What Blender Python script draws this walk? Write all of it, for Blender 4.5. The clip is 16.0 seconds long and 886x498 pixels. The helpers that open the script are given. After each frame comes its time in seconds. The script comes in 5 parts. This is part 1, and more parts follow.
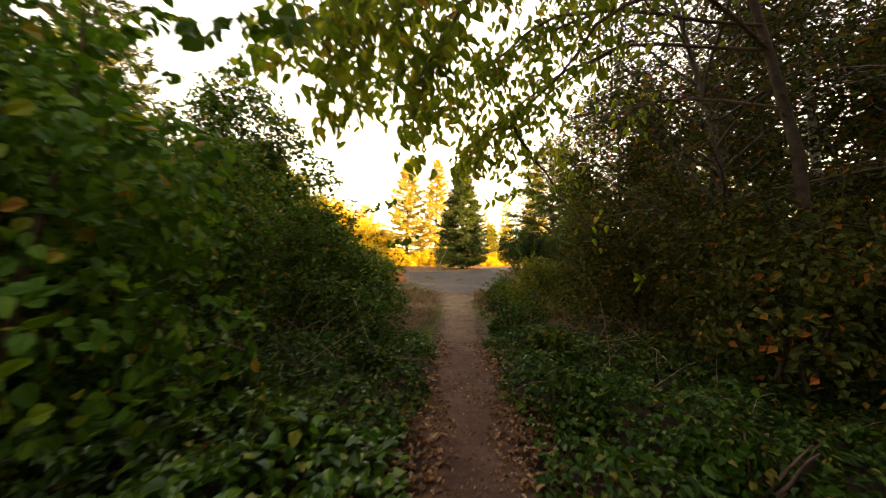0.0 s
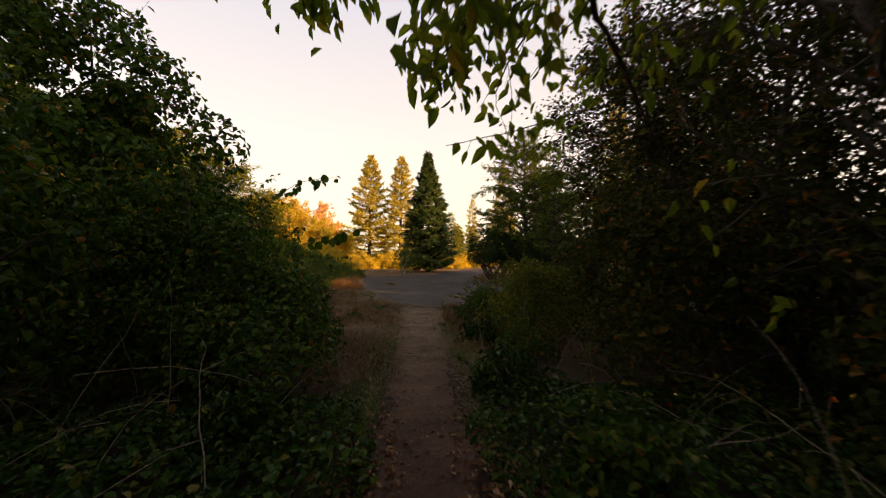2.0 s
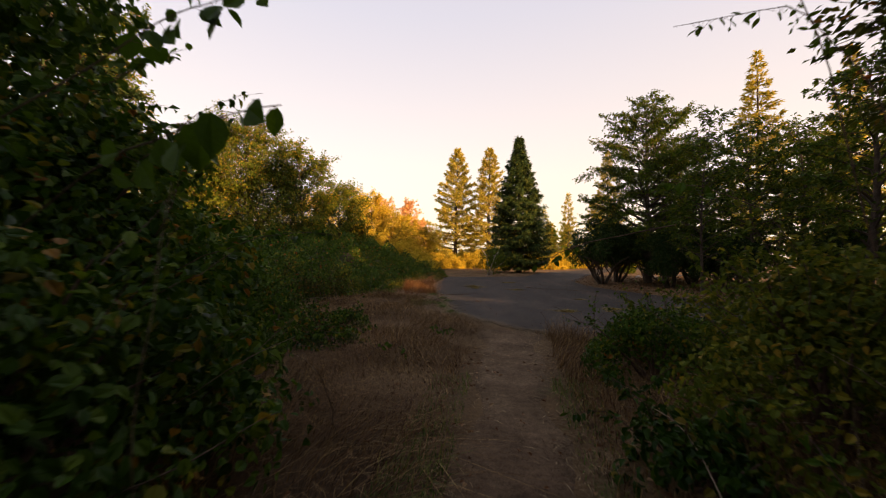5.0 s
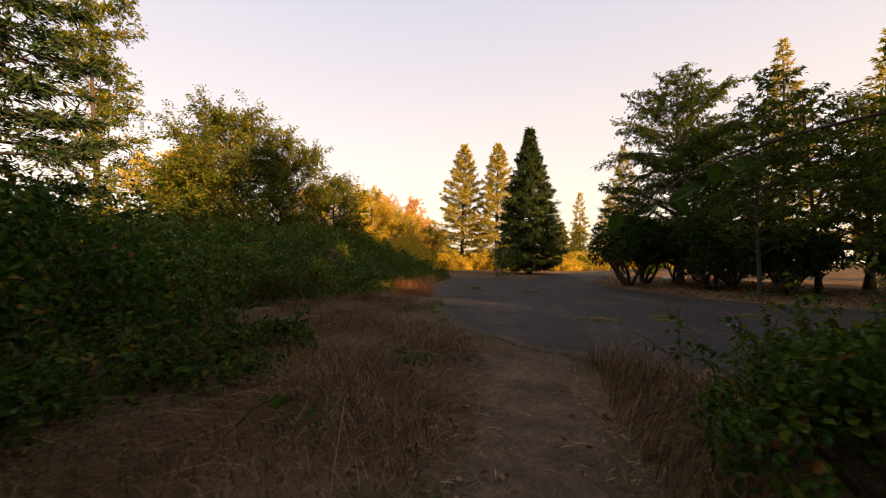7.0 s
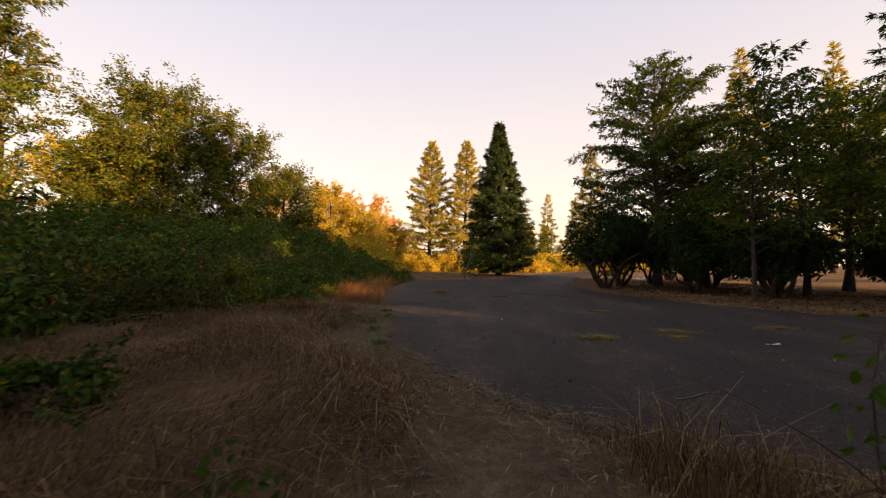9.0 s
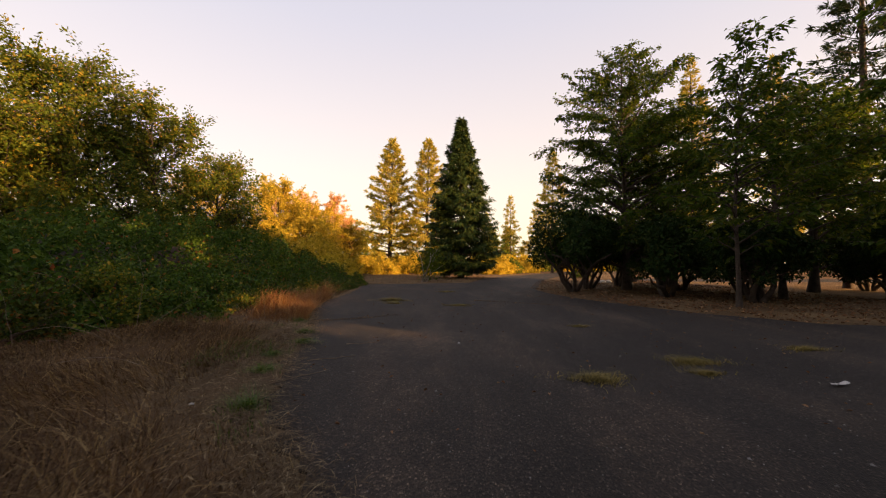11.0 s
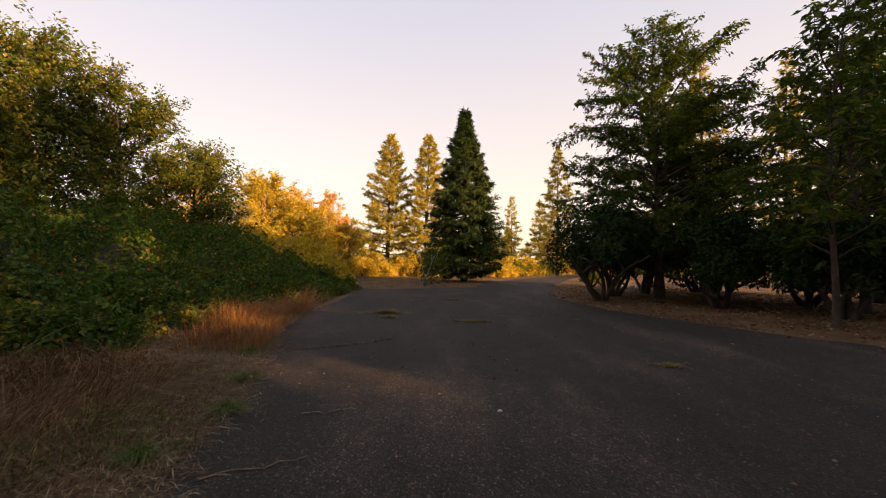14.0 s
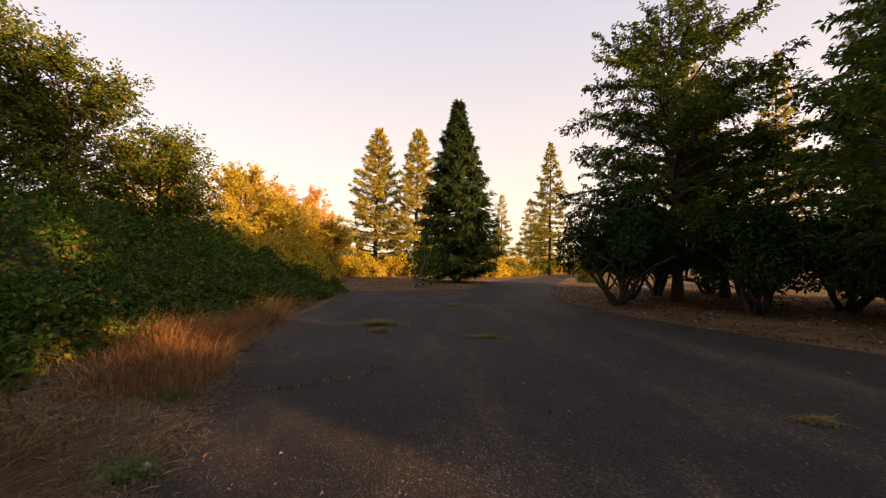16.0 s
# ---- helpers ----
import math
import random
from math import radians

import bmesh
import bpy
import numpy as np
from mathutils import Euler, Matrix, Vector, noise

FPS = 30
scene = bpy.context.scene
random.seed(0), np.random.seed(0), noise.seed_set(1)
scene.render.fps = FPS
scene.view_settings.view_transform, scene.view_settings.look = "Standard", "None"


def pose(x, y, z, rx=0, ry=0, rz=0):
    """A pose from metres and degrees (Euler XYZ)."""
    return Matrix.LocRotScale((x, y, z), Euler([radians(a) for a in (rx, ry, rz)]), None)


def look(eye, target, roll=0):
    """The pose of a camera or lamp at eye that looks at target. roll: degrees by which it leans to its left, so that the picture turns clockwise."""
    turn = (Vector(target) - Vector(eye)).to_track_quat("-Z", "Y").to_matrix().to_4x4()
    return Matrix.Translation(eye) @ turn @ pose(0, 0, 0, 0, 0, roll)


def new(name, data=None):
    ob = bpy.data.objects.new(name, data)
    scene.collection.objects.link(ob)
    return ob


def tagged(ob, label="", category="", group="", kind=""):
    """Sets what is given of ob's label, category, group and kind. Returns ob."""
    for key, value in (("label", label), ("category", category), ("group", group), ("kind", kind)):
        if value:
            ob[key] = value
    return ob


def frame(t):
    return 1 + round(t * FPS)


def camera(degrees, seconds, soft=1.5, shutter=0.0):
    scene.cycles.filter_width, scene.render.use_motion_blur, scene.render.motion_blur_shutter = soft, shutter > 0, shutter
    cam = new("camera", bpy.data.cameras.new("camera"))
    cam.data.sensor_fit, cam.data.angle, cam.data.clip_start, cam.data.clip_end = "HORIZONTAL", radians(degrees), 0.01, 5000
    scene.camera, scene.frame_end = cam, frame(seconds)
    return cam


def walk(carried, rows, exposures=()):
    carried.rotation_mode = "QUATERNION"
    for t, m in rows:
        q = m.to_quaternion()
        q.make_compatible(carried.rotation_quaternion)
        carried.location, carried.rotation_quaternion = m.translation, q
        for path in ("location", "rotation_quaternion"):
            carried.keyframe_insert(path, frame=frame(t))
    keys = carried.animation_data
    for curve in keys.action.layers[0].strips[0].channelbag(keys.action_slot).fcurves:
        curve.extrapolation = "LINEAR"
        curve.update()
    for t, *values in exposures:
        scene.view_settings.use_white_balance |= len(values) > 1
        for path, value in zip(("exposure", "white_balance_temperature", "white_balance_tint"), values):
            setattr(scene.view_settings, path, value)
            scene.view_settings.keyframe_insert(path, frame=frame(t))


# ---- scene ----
cam = camera(99.9, 16.0, 1.15, 0.4)
# seconds, x, y, z, yaw, pitch, roll
ROWS = [
    (0.0, 0.011, 0.432, 1.689, -0.26, 1.09, -0.20),
    (0.5, 0.029, 1.284, 1.728, -6.66, 1.22, -0.15),
    (1.0, 0.097, 2.124, 1.746, -9.88, 1.30, -0.05),
    (1.5, 0.170, 2.943, 1.740, -8.89, 1.33, 0.10),
    (2.0, 0.223, 3.738, 1.742, -5.45, 1.35, 0.30),
    (2.5, 0.278, 4.504, 1.740, -1.20, 1.32, 0.38),
    (3.0, 0.338, 5.296, 1.695, 1.46, 1.23, 0.38),
    (3.5, 0.394, 6.127, 1.648, 1.72, 1.21, 0.45),
    (4.0, 0.405, 6.964, 1.622, 2.18, 1.28, 0.35),
    (4.5, 0.376, 7.781, 1.594, 3.84, 1.35, 0.00),
    (5.0, 0.360, 8.531, 1.578, 8.17, 1.38, -0.30),
    (7.5, 0.365, 12.124, 1.235, 9.50, 1.83, -0.30),
    (8.0, 0.402, 12.760, 1.208, 8.92, 1.88, -0.32),
    (8.5, 0.427, 13.339, 1.199, 6.46, 2.01, -0.40),
    (9.0, 0.435, 13.883, 1.202, 4.79, 2.10, -0.40),
    (9.5, 0.480, 14.440, 1.222, 0.83, 2.14, -0.20),
    (10.0, 0.595, 14.998, 1.255, -0.26, 2.18, 0.10),
    (12.5, 0.729, 17.295, 1.244, -1.29, 2.67, -0.50),
    (13.0, 0.645, 17.716, 1.286, -0.95, 2.65, -0.48),
    (13.5, 0.538, 18.125, 1.298, -0.75, 2.64, -0.53),
    (14.0, 0.441, 18.534, 1.316, -1.03, 2.61, -0.47),
    (14.5, 0.373, 18.955, 1.337, -1.55, 2.59, -0.43),
    (15.0, 0.289, 19.396, 1.341, -2.24, 2.59, -0.50),
    (15.5, 0.182, 19.871, 1.342, -2.58, 2.58, -0.53),
    (16.0, 0.093, 20.361, 1.347, -2.98, 2.52, -0.50),
]
EXPOSURES = [(0.0, 3.45, 8100, 3), (0.8, 2.82, 7700, 4), (1.5, 2.05, 7200, 6), (3.0, 1.66, 6650, 10), (5.0, 1.7, 6600, 10), (8.0, 1.67, 6500, 10), (16.0, 1.67, 6500, 10)]
walk(cam, [(t, pose(x, y, z, 90 + pitch, roll, yaw)) for t, x, y, z, yaw, pitch, roll in ROWS], EXPOSURES)

# ---- sky and sun ----
SUN_TO = Vector((0.80, -0.58, 0.2)).normalized()
world = bpy.data.worlds.new("evening_sky")
scene.world = world
world.use_nodes = True
wn, wl = world.node_tree.nodes, world.node_tree.links
sky = wn.new("ShaderNodeTexSky")
sky.sky_type = "NISHITA"
sky.sun_disc = False
sky.sun_elevation = math.asin(SUN_TO.z)
sky.sun_rotation = math.atan2(SUN_TO.x, SUN_TO.y)
sky.air_density, sky.dust_density, sky.ozone_density = 1.0, 1.5, 1.5
bg = wn["Background"]
bg.inputs["Strength"].default_value = 0.4
# evening haze: cream at the horizon, lavender above, laid over the clear sky
coord = wn.new("ShaderNodeTexCoord")
split = wn.new("ShaderNodeSeparateXYZ")
wl.new(coord.outputs["Generated"], split.inputs[0])
haze = wn.new("ShaderNodeValToRGB")
stops = haze.color_ramp.elements
while len(stops) < 5:
    stops.new(0.5)
for item, (place, tone) in zip(stops, [(0.0, (1.12, 0.84, 0.52)), (0.12, (1.02, 0.79, 0.58)), (0.3, (0.86, 0.705, 0.62)), (0.55, (0.65, 0.595, 0.635)), (1.0, (0.43, 0.43, 0.54))]):
    item.position, item.color = place, (*tone, 1)
wl.new(split.outputs["Z"], haze.inputs["Fac"])
faint = wn.new("ShaderNodeMix")
faint.data_type, faint.blend_type = "RGBA", "MULTIPLY"
faint.inputs[0].default_value, faint.inputs[7].default_value = 1.0, (0.35, 0.35, 0.35, 1)
wl.new(sky.outputs["Color"], faint.inputs[6])
veil = wn.new("ShaderNodeMix")
veil.data_type = "RGBA"
veil.inputs[0].default_value = 0.88
wl.new(faint.outputs[2], veil.inputs[6])
wl.new(haze.outputs["Color"], veil.inputs[7])
wl.new(veil.outputs[2], bg.inputs["Color"])
sun = new("sun", bpy.data.lights.new("sun", "SUN"))
sun.data.energy, sun.data.angle, sun.data.color = 5.0, radians(0.6), (1.0, 0.56, 0.23)
sun.matrix_world = look(SUN_TO * 100, (0, 0, 0))


# ---- materials ----
def material(name):
    m = bpy.data.materials.new(name)
    m.use_nodes = True
    return m, m.node_tree.nodes, m.node_tree.links, m.node_tree.nodes["Principled BSDF"]


def ramp(nodes, stops, constant=False):
    r = nodes.new("ShaderNodeValToRGB")
    if constant:
        r.color_ramp.interpolation = "CONSTANT"
    e = r.color_ramp.elements
    while len(e) < len(stops):
        e.new(0.5)
    for item, (p, c) in zip(e, stops):
        item.position, item.color = p, (*c, 1)
    return r


def noise_node(nodes, links, scale, detail=4, rough=0.6, coord=None):
    n = nodes.new("ShaderNodeTexNoise")
    n.inputs["Scale"].default_value, n.inputs["Detail"].default_value, n.inputs["Roughness"].default_value = scale, detail, rough
    if coord is None:
        geo = nodes.new("ShaderNodeNewGeometry")
        coord = geo.outputs["Position"]
    links.new(coord, n.inputs["Vector"])
    return n


def mixed(nodes, links, a, b, fac, kind="MIX"):
    m = nodes.new("ShaderNodeMix")
    m.data_type, m.blend_type = "RGBA", kind
    for sock, value in ((m.inputs[0], fac), (m.inputs[6], a), (m.inputs[7], b)):
        if isinstance(value, (int, float)):
            sock.default_value = value
        elif isinstance(value, tuple):
            sock.default_value = (*value, 1)
        else:
            links.new(value, sock)
    return m.outputs[2]


def leaf_material(name, stops, through_light=0.35, rough=0.45, mottle=0.5, gloss=0.1):
    """Leaves: a colour for each leaf, blotches on it, some light passing through."""
    m, n, l, p = material(name)
    geo = n.new("ShaderNodeNewGeometry")
    r = ramp(n, stops)
    l.new(geo.outputs["Random Per Island"], r.inputs["Fac"])
    big = noise_node(n, l, 0.9, 3)
    v = ramp(n, [(0.3, (0.55, 0.6, 0.5)), (0.7, (1.25, 1.2, 1.1))])
    l.new(big.outputs["Fac"], v.inputs["Fac"])
    col = mixed(n, l, r.outputs["Color"], v.outputs["Color"], mottle, "MULTIPLY")
    fine = noise_node(n, l, 60, 2)
    v2 = ramp(n, [(0.3, (0.75, 0.75, 0.7)), (0.7, (1.15, 1.15, 1.1))])
    l.new(fine.outputs["Fac"], v2.inputs["Fac"])
    col = mixed(n, l, col, v2.outputs["Color"], 0.6, "MULTIPLY")
    l.new(col, p.inputs["Base Color"])
    p.inputs["Roughness"].default_value = rough
    p.inputs["Specular IOR Level"].default_value = gloss
    tr = n.new("ShaderNodeBsdfTranslucent")
    l.new(mixed(n, l, col, (1.25, 1.15, 0.5), 0.7, "MULTIPLY"), tr.inputs["Color"])
    mix = n.new("ShaderNodeMixShader")
    mix.inputs[0].default_value = through_light
    l.new(p.outputs[0], mix.inputs[1])
    l.new(tr.outputs[0], mix.inputs[2])
    l.new(mix.outputs[0], n["Material Output"].inputs["Surface"])
    return m


def rough_material(name, a, b, scale, fine=60, bump=0.4, rough=0.9, distance=0.02):
    m, n, l, p = material(name)
    big, small = noise_node(n, l, scale), noise_node(n, l, fine)
    r = ramp(n, [(0.3, a), (0.7, b)])
    l.new(big.outputs["Fac"], r.inputs["Fac"])
    v = ramp(n, [(0.25, (0.55, 0.55, 0.55)), (0.75, (1.3, 1.3, 1.3))])
    l.new(small.outputs["Fac"], v.inputs["Fac"])
    l.new(mixed(n, l, r.outputs["Color"], v.outputs["Color"], 0.8, "MULTIPLY"), p.inputs["Base Color"])
    p.inputs["Roughness"].default_value = rough
    p.inputs["Specular IOR Level"].default_value = 0.2
    bm_ = n.new("ShaderNodeBump")
    bm_.inputs["Strength"].default_value, bm_.inputs["Distance"].default_value = bump, distance
    l.new(small.outputs["Fac"], bm_.inputs["Height"])
    l.new(bm_.outputs["Normal"], p.inputs["Normal"])
    return m


IVY = leaf_material("ivy_leaf", [(0.0, (0.0158, 0.0396, 0.0044)), (0.55, (0.0422, 0.0862, 0.00792)), (0.9, (0.088, 0.136, 0.0132)), (0.965, (0.194, 0.158, 0.0176)), (1.0, (0.194, 0.0792, 0.0176))], 0.38, 0.45)
# Two tones of one ground cover: shade is put into the darker leaf colour.
SHADED_COVER = leaf_material("shaded_cover_leaf", [(0.0, (0.011, 0.03, 0.003)), (0.6, (0.027, 0.062, 0.006)), (0.92, (0.06, 0.1, 0.011)), (1.0, (0.16, 0.12, 0.024))], 0.25, 0.4)
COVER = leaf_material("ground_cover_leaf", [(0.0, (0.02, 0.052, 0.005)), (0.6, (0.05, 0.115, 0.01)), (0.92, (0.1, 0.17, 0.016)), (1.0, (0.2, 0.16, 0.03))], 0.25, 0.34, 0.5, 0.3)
BRAMBLE = leaf_material("bramble_leaf", [(0.0, (0.0242, 0.055, 0.0077)), (0.6, (0.0638, 0.116, 0.0132)), (0.93, (0.121, 0.165, 0.0198)), (0.975, (0.264, 0.187, 0.033)), (1.0, (0.33, 0.077, 0.0275))], 0.25, 0.45)
HAZEL = leaf_material("hanging_leaf", [(0.0, (0.09, 0.14, 0.014)), (0.6, (0.17, 0.23, 0.024)), (0.9, (0.28, 0.29, 0.03)), (1.0, (0.34, 0.22, 0.035))], 0.7, 0.45)
THICKET = leaf_material("thicket_leaf", [(0.0, (0.018, 0.028, 0.005)), (0.55, (0.045, 0.055, 0.01)), (0.86, (0.075, 0.078, 0.012)), (0.955, (0.15, 0.085, 0.014)), (1.0, (0.25, 0.075, 0.016))], 0.35, 0.6)
# Broad leaf, brighter than ivy: stronger light on near bushes is in the colour.
LIT_HEDGE = leaf_material("lit_broad_hedge_leaf", [(0.0, (0.03, 0.075, 0.008)), (0.55, (0.065, 0.145, 0.014)), (0.9, (0.12, 0.2, 0.02)), (0.975, (0.22, 0.2, 0.025)), (1.0, (0.26, 0.13, 0.025))], 0.4, 0.5)
SALLOW = leaf_material("sallow_leaf", [(0.0, (0.05, 0.075, 0.01)), (0.6, (0.11, 0.14, 0.018)), (0.9, (0.19, 0.19, 0.022)), (1.0, (0.28, 0.19, 0.03))], 0.45, 0.55)
OLIVE = leaf_material("olive_maple_leaf", [(0.0, (0.05, 0.082, 0.01)), (0.55, (0.105, 0.14, 0.017)), (0.88, (0.18, 0.175, 0.022)), (1.0, (0.34, 0.22, 0.03))], 0.4, 0.6)
MAPLE = leaf_material("maple_leaf", [(0.0, (0.0518, 0.088, 0.0124)), (0.6, (0.114, 0.15, 0.0207)), (0.85, (0.207, 0.196, 0.0258)), (1.0, (0.414, 0.258, 0.0311))], 0.4, 0.5)
CHERRY = leaf_material("cherry_leaf", [(0.0, (0.03, 0.06, 0.008)), (0.7, (0.075, 0.115, 0.014)), (1.0, (0.15, 0.15, 0.02))], 0.4, 0.5, 0.5, 0.06)
LAUREL = leaf_material("laurel_leaf", [(0.0, (0.014, 0.031, 0.009)), (0.8, (0.028, 0.052, 0.012)), (1.0, (0.07, 0.07, 0.018))], 0.15, 0.5, 0.5, 0.05)
GOLDEN = leaf_material("golden_leaf", [(0.0, (0.246, 0.213, 0.0224)), (0.6, (0.538, 0.414, 0.0448)), (1.0, (0.672, 0.482, 0.0784))], 0.5, 0.55, 0.2)
ORANGE = leaf_material("orange_leaf", [(0.0, (0.6, 0.34, 0.15)), (0.6, (0.72, 0.43, 0.21)), (1.0, (0.75, 0.55, 0.27))], 0.45, 0.6, 0.2)
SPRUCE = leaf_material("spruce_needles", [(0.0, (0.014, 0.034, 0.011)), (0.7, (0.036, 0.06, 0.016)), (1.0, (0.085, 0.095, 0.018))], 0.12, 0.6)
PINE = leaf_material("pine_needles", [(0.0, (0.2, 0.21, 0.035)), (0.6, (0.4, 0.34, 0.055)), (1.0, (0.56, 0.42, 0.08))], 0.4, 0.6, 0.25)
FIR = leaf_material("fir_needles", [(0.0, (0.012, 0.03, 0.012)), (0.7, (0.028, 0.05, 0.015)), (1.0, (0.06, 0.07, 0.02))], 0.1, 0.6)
LITTER = leaf_material("fallen_leaf", [(0.0, (0.08, 0.04, 0.02)), (0.5, (0.17, 0.08, 0.04)), (0.85, (0.28, 0.16, 0.09)), (1.0, (0.4, 0.26, 0.16))], 0.1, 0.6)
STRAW = leaf_material("dry_grass", [(0.0, (0.035, 0.017, 0.008)), (0.5, (0.105, 0.057, 0.024)), (0.85, (0.22, 0.135, 0.06)), (1.0, (0.46, 0.33, 0.17))], 0.25, 0.65)
PALE_STRAW = leaf_material("pale_straw", [(0.0, (0.05, 0.032, 0.018)), (0.6, (0.14, 0.095, 0.054)), (0.9, (0.26, 0.19, 0.115)), (1.0, (0.46, 0.36, 0.23))], 0.15, 0.65)
RUSSET = leaf_material("russet_grass", [(0.0, (0.14, 0.055, 0.025)), (0.6, (0.28, 0.13, 0.05)), (1.0, (0.42, 0.25, 0.12))], 0.3, 0.65)
YELLOW_GRASS = leaf_material("yellow_grass", [(0.0, (0.09, 0.08, 0.025)), (0.6, (0.22, 0.17, 0.055)), (1.0, (0.42, 0.33, 0.13))], 0.25, 0.6)
GREEN_GRASS = leaf_material("green_grass", [(0.0, (0.04, 0.09, 0.015)), (0.7, (0.1, 0.16, 0.03)), (1.0, (0.25, 0.22, 0.06))], 0.3, 0.5)
BARK = rough_material("bark", (0.035, 0.026, 0.02), (0.09, 0.07, 0.055), 5, 45, 0.8)
PALE_BARK = rough_material("pale_bark", (0.12, 0.1, 0.085), (0.5, 0.47, 0.43), 6, 40, 0.5)
TWIG = rough_material("twig_bark", (0.05, 0.03, 0.022), (0.13, 0.085, 0.06), 9, 80, 0.3)
CANE = rough_material("dry_cane", (0.13, 0.09, 0.06), (0.3, 0.23, 0.16), 9, 80, 0.3)
STONE = rough_material("pale_stone", (0.08, 0.075, 0.07), (0.28, 0.265, 0.25), 9, 90, 0.4)


def ground_material():
    """Dark woodland soil near the trail's start, sun-dried lawn beyond."""
    m, n, l, p = material("soil_and_dry_lawn")
    geo = n.new("ShaderNodeNewGeometry")
    sep = n.new("ShaderNodeSeparateXYZ")
    l.new(geo.outputs["Position"], sep.inputs[0])
    wob = noise_node(n, l, 0.7)
    add = n.new("ShaderNodeMath")
    add.operation = "MULTIPLY_ADD"
    l.new(wob.outputs["Fac"], add.inputs[0])
    add.inputs[1].default_value = 5.0
    l.new(sep.outputs["Y"], add.inputs[2])
    rng = n.new("ShaderNodeMapRange")
    rng.inputs["From Min"].default_value, rng.inputs["From Max"].default_value = 11.0, 15.0
    l.new(add.outputs[0], rng.inputs["Value"])
    big, small = noise_node(n, l, 0.5), noise_node(n, l, 30, 6, 0.75)
    soil = ramp(n, [(0.3, (0.014, 0.009, 0.006)), (0.7, (0.04, 0.026, 0.017))])
    lawn = ramp(n, [(0.25, (0.075, 0.045, 0.024)), (0.5, (0.14, 0.09, 0.046)), (0.75, (0.22, 0.15, 0.078))])
    l.new(small.outputs["Fac"], soil.inputs["Fac"])
    l.new(big.outputs["Fac"], lawn.inputs["Fac"])
    v = ramp(n, [(0.3, (0.5, 0.48, 0.45)), (0.7, (1.3, 1.3, 1.25))])
    l.new(small.outputs["Fac"], v.inputs["Fac"])
    dry = mixed(n, l, lawn.outputs["Color"], v.outputs["Color"], 0.85, "MULTIPLY")
    l.new(mixed(n, l, soil.outputs["Color"], dry, rng.outputs[0]), p.inputs["Base Color"])
    p.inputs["Roughness"].default_value = 0.95
    p.inputs["Specular IOR Level"].default_value = 0.1
    b = n.new("ShaderNodeBump")
    b.inputs["Strength"].default_value, b.inputs["Distance"].default_value = 0.9, 0.04
    l.new(small.outputs["Fac"], b.inputs["Height"])
    l.new(b.outputs["Normal"], p.inputs["Normal"])
    return m


def asphalt_material():
    m, n, l, p = material("old_asphalt")
    geo = n.new("ShaderNodeNewGeometry")
    vor = n.new("ShaderNodeTexVoronoi")
    vor.inputs["Scale"].default_value = 95
    l.new(geo.outputs["Position"], vor.inputs["Vector"])
    grain = ramp(n, [(0.0, (0.4, 0.4, 0.41)), (0.55, (0.95, 0.95, 0.95)), (0.86, (1.7, 1.65, 1.6)), (0.96, (3.0, 2.9, 2.8)), (1.0, (6.5, 6.3, 6.0))])
    sepc = n.new("ShaderNodeSeparateColor")
    l.new(vor.outputs["Color"], sepc.inputs[0])
    l.new(sepc.outputs[0], grain.inputs["Fac"])
    big, mid = noise_node(n, l, 0.35, 5), noise_node(n, l, 3.5, 6, 0.7)
    r = ramp(n, [(0.3, (0.0155, 0.0124, 0.0098)), (0.55, (0.0205, 0.0164, 0.013)), (0.75, (0.03, 0.024, 0.0185))])
    l.new(big.outputs["Fac"], r.inputs["Fac"])
    v = ramp(n, [(0.3, (0.75, 0.74, 0.73)), (0.58, (1.05, 1.03, 1.0)), (0.7, (1.6, 1.5, 1.35)), (0.8, (2.3, 2.05, 1.7))])
    l.new(mid.outputs["Fac"], v.inputs["Fac"])
    c = mixed(n, l, r.outputs["Color"], v.outputs["Color"], 0.9, "MULTIPLY")
    stretch = n.new("ShaderNodeMapping")
    stretch.inputs["Scale"].default_value = (0.9, 0.22, 1.0)
    stretch.inputs["Rotation"].default_value = (0, 0, 0.5)
    l.new(geo.outputs["Position"], stretch.inputs["Vector"])
    dust = noise_node(n, l, 0.8, 6, 0.6, stretch.outputs["Vector"])
    w = ramp(n, [(0.35, (0.72, 0.7, 0.68)), (0.5, (1.0, 1.0, 1.0)), (0.64, (2.1, 1.9, 1.7))])
    l.new(dust.outputs["Fac"], w.inputs["Fac"])
    c = mixed(n, l, c, w.outputs["Color"], 0.9, "MULTIPLY")
    l.new(mixed(n, l, c, grain.outputs["Color"], 0.9, "MULTIPLY"), p.inputs["Base Color"])
    p.inputs["Roughness"].default_value = 0.85
    p.inputs["Specular IOR Level"].default_value = 0.25
    b = n.new("ShaderNodeBump")
    b.inputs["Strength"].default_value, b.inputs["Distance"].default_value = 0.5, 0.008
    l.new(vor.outputs["Distance"], b.inputs["Height"])
    l.new(b.outputs["Normal"], p.inputs["Normal"])
    return m


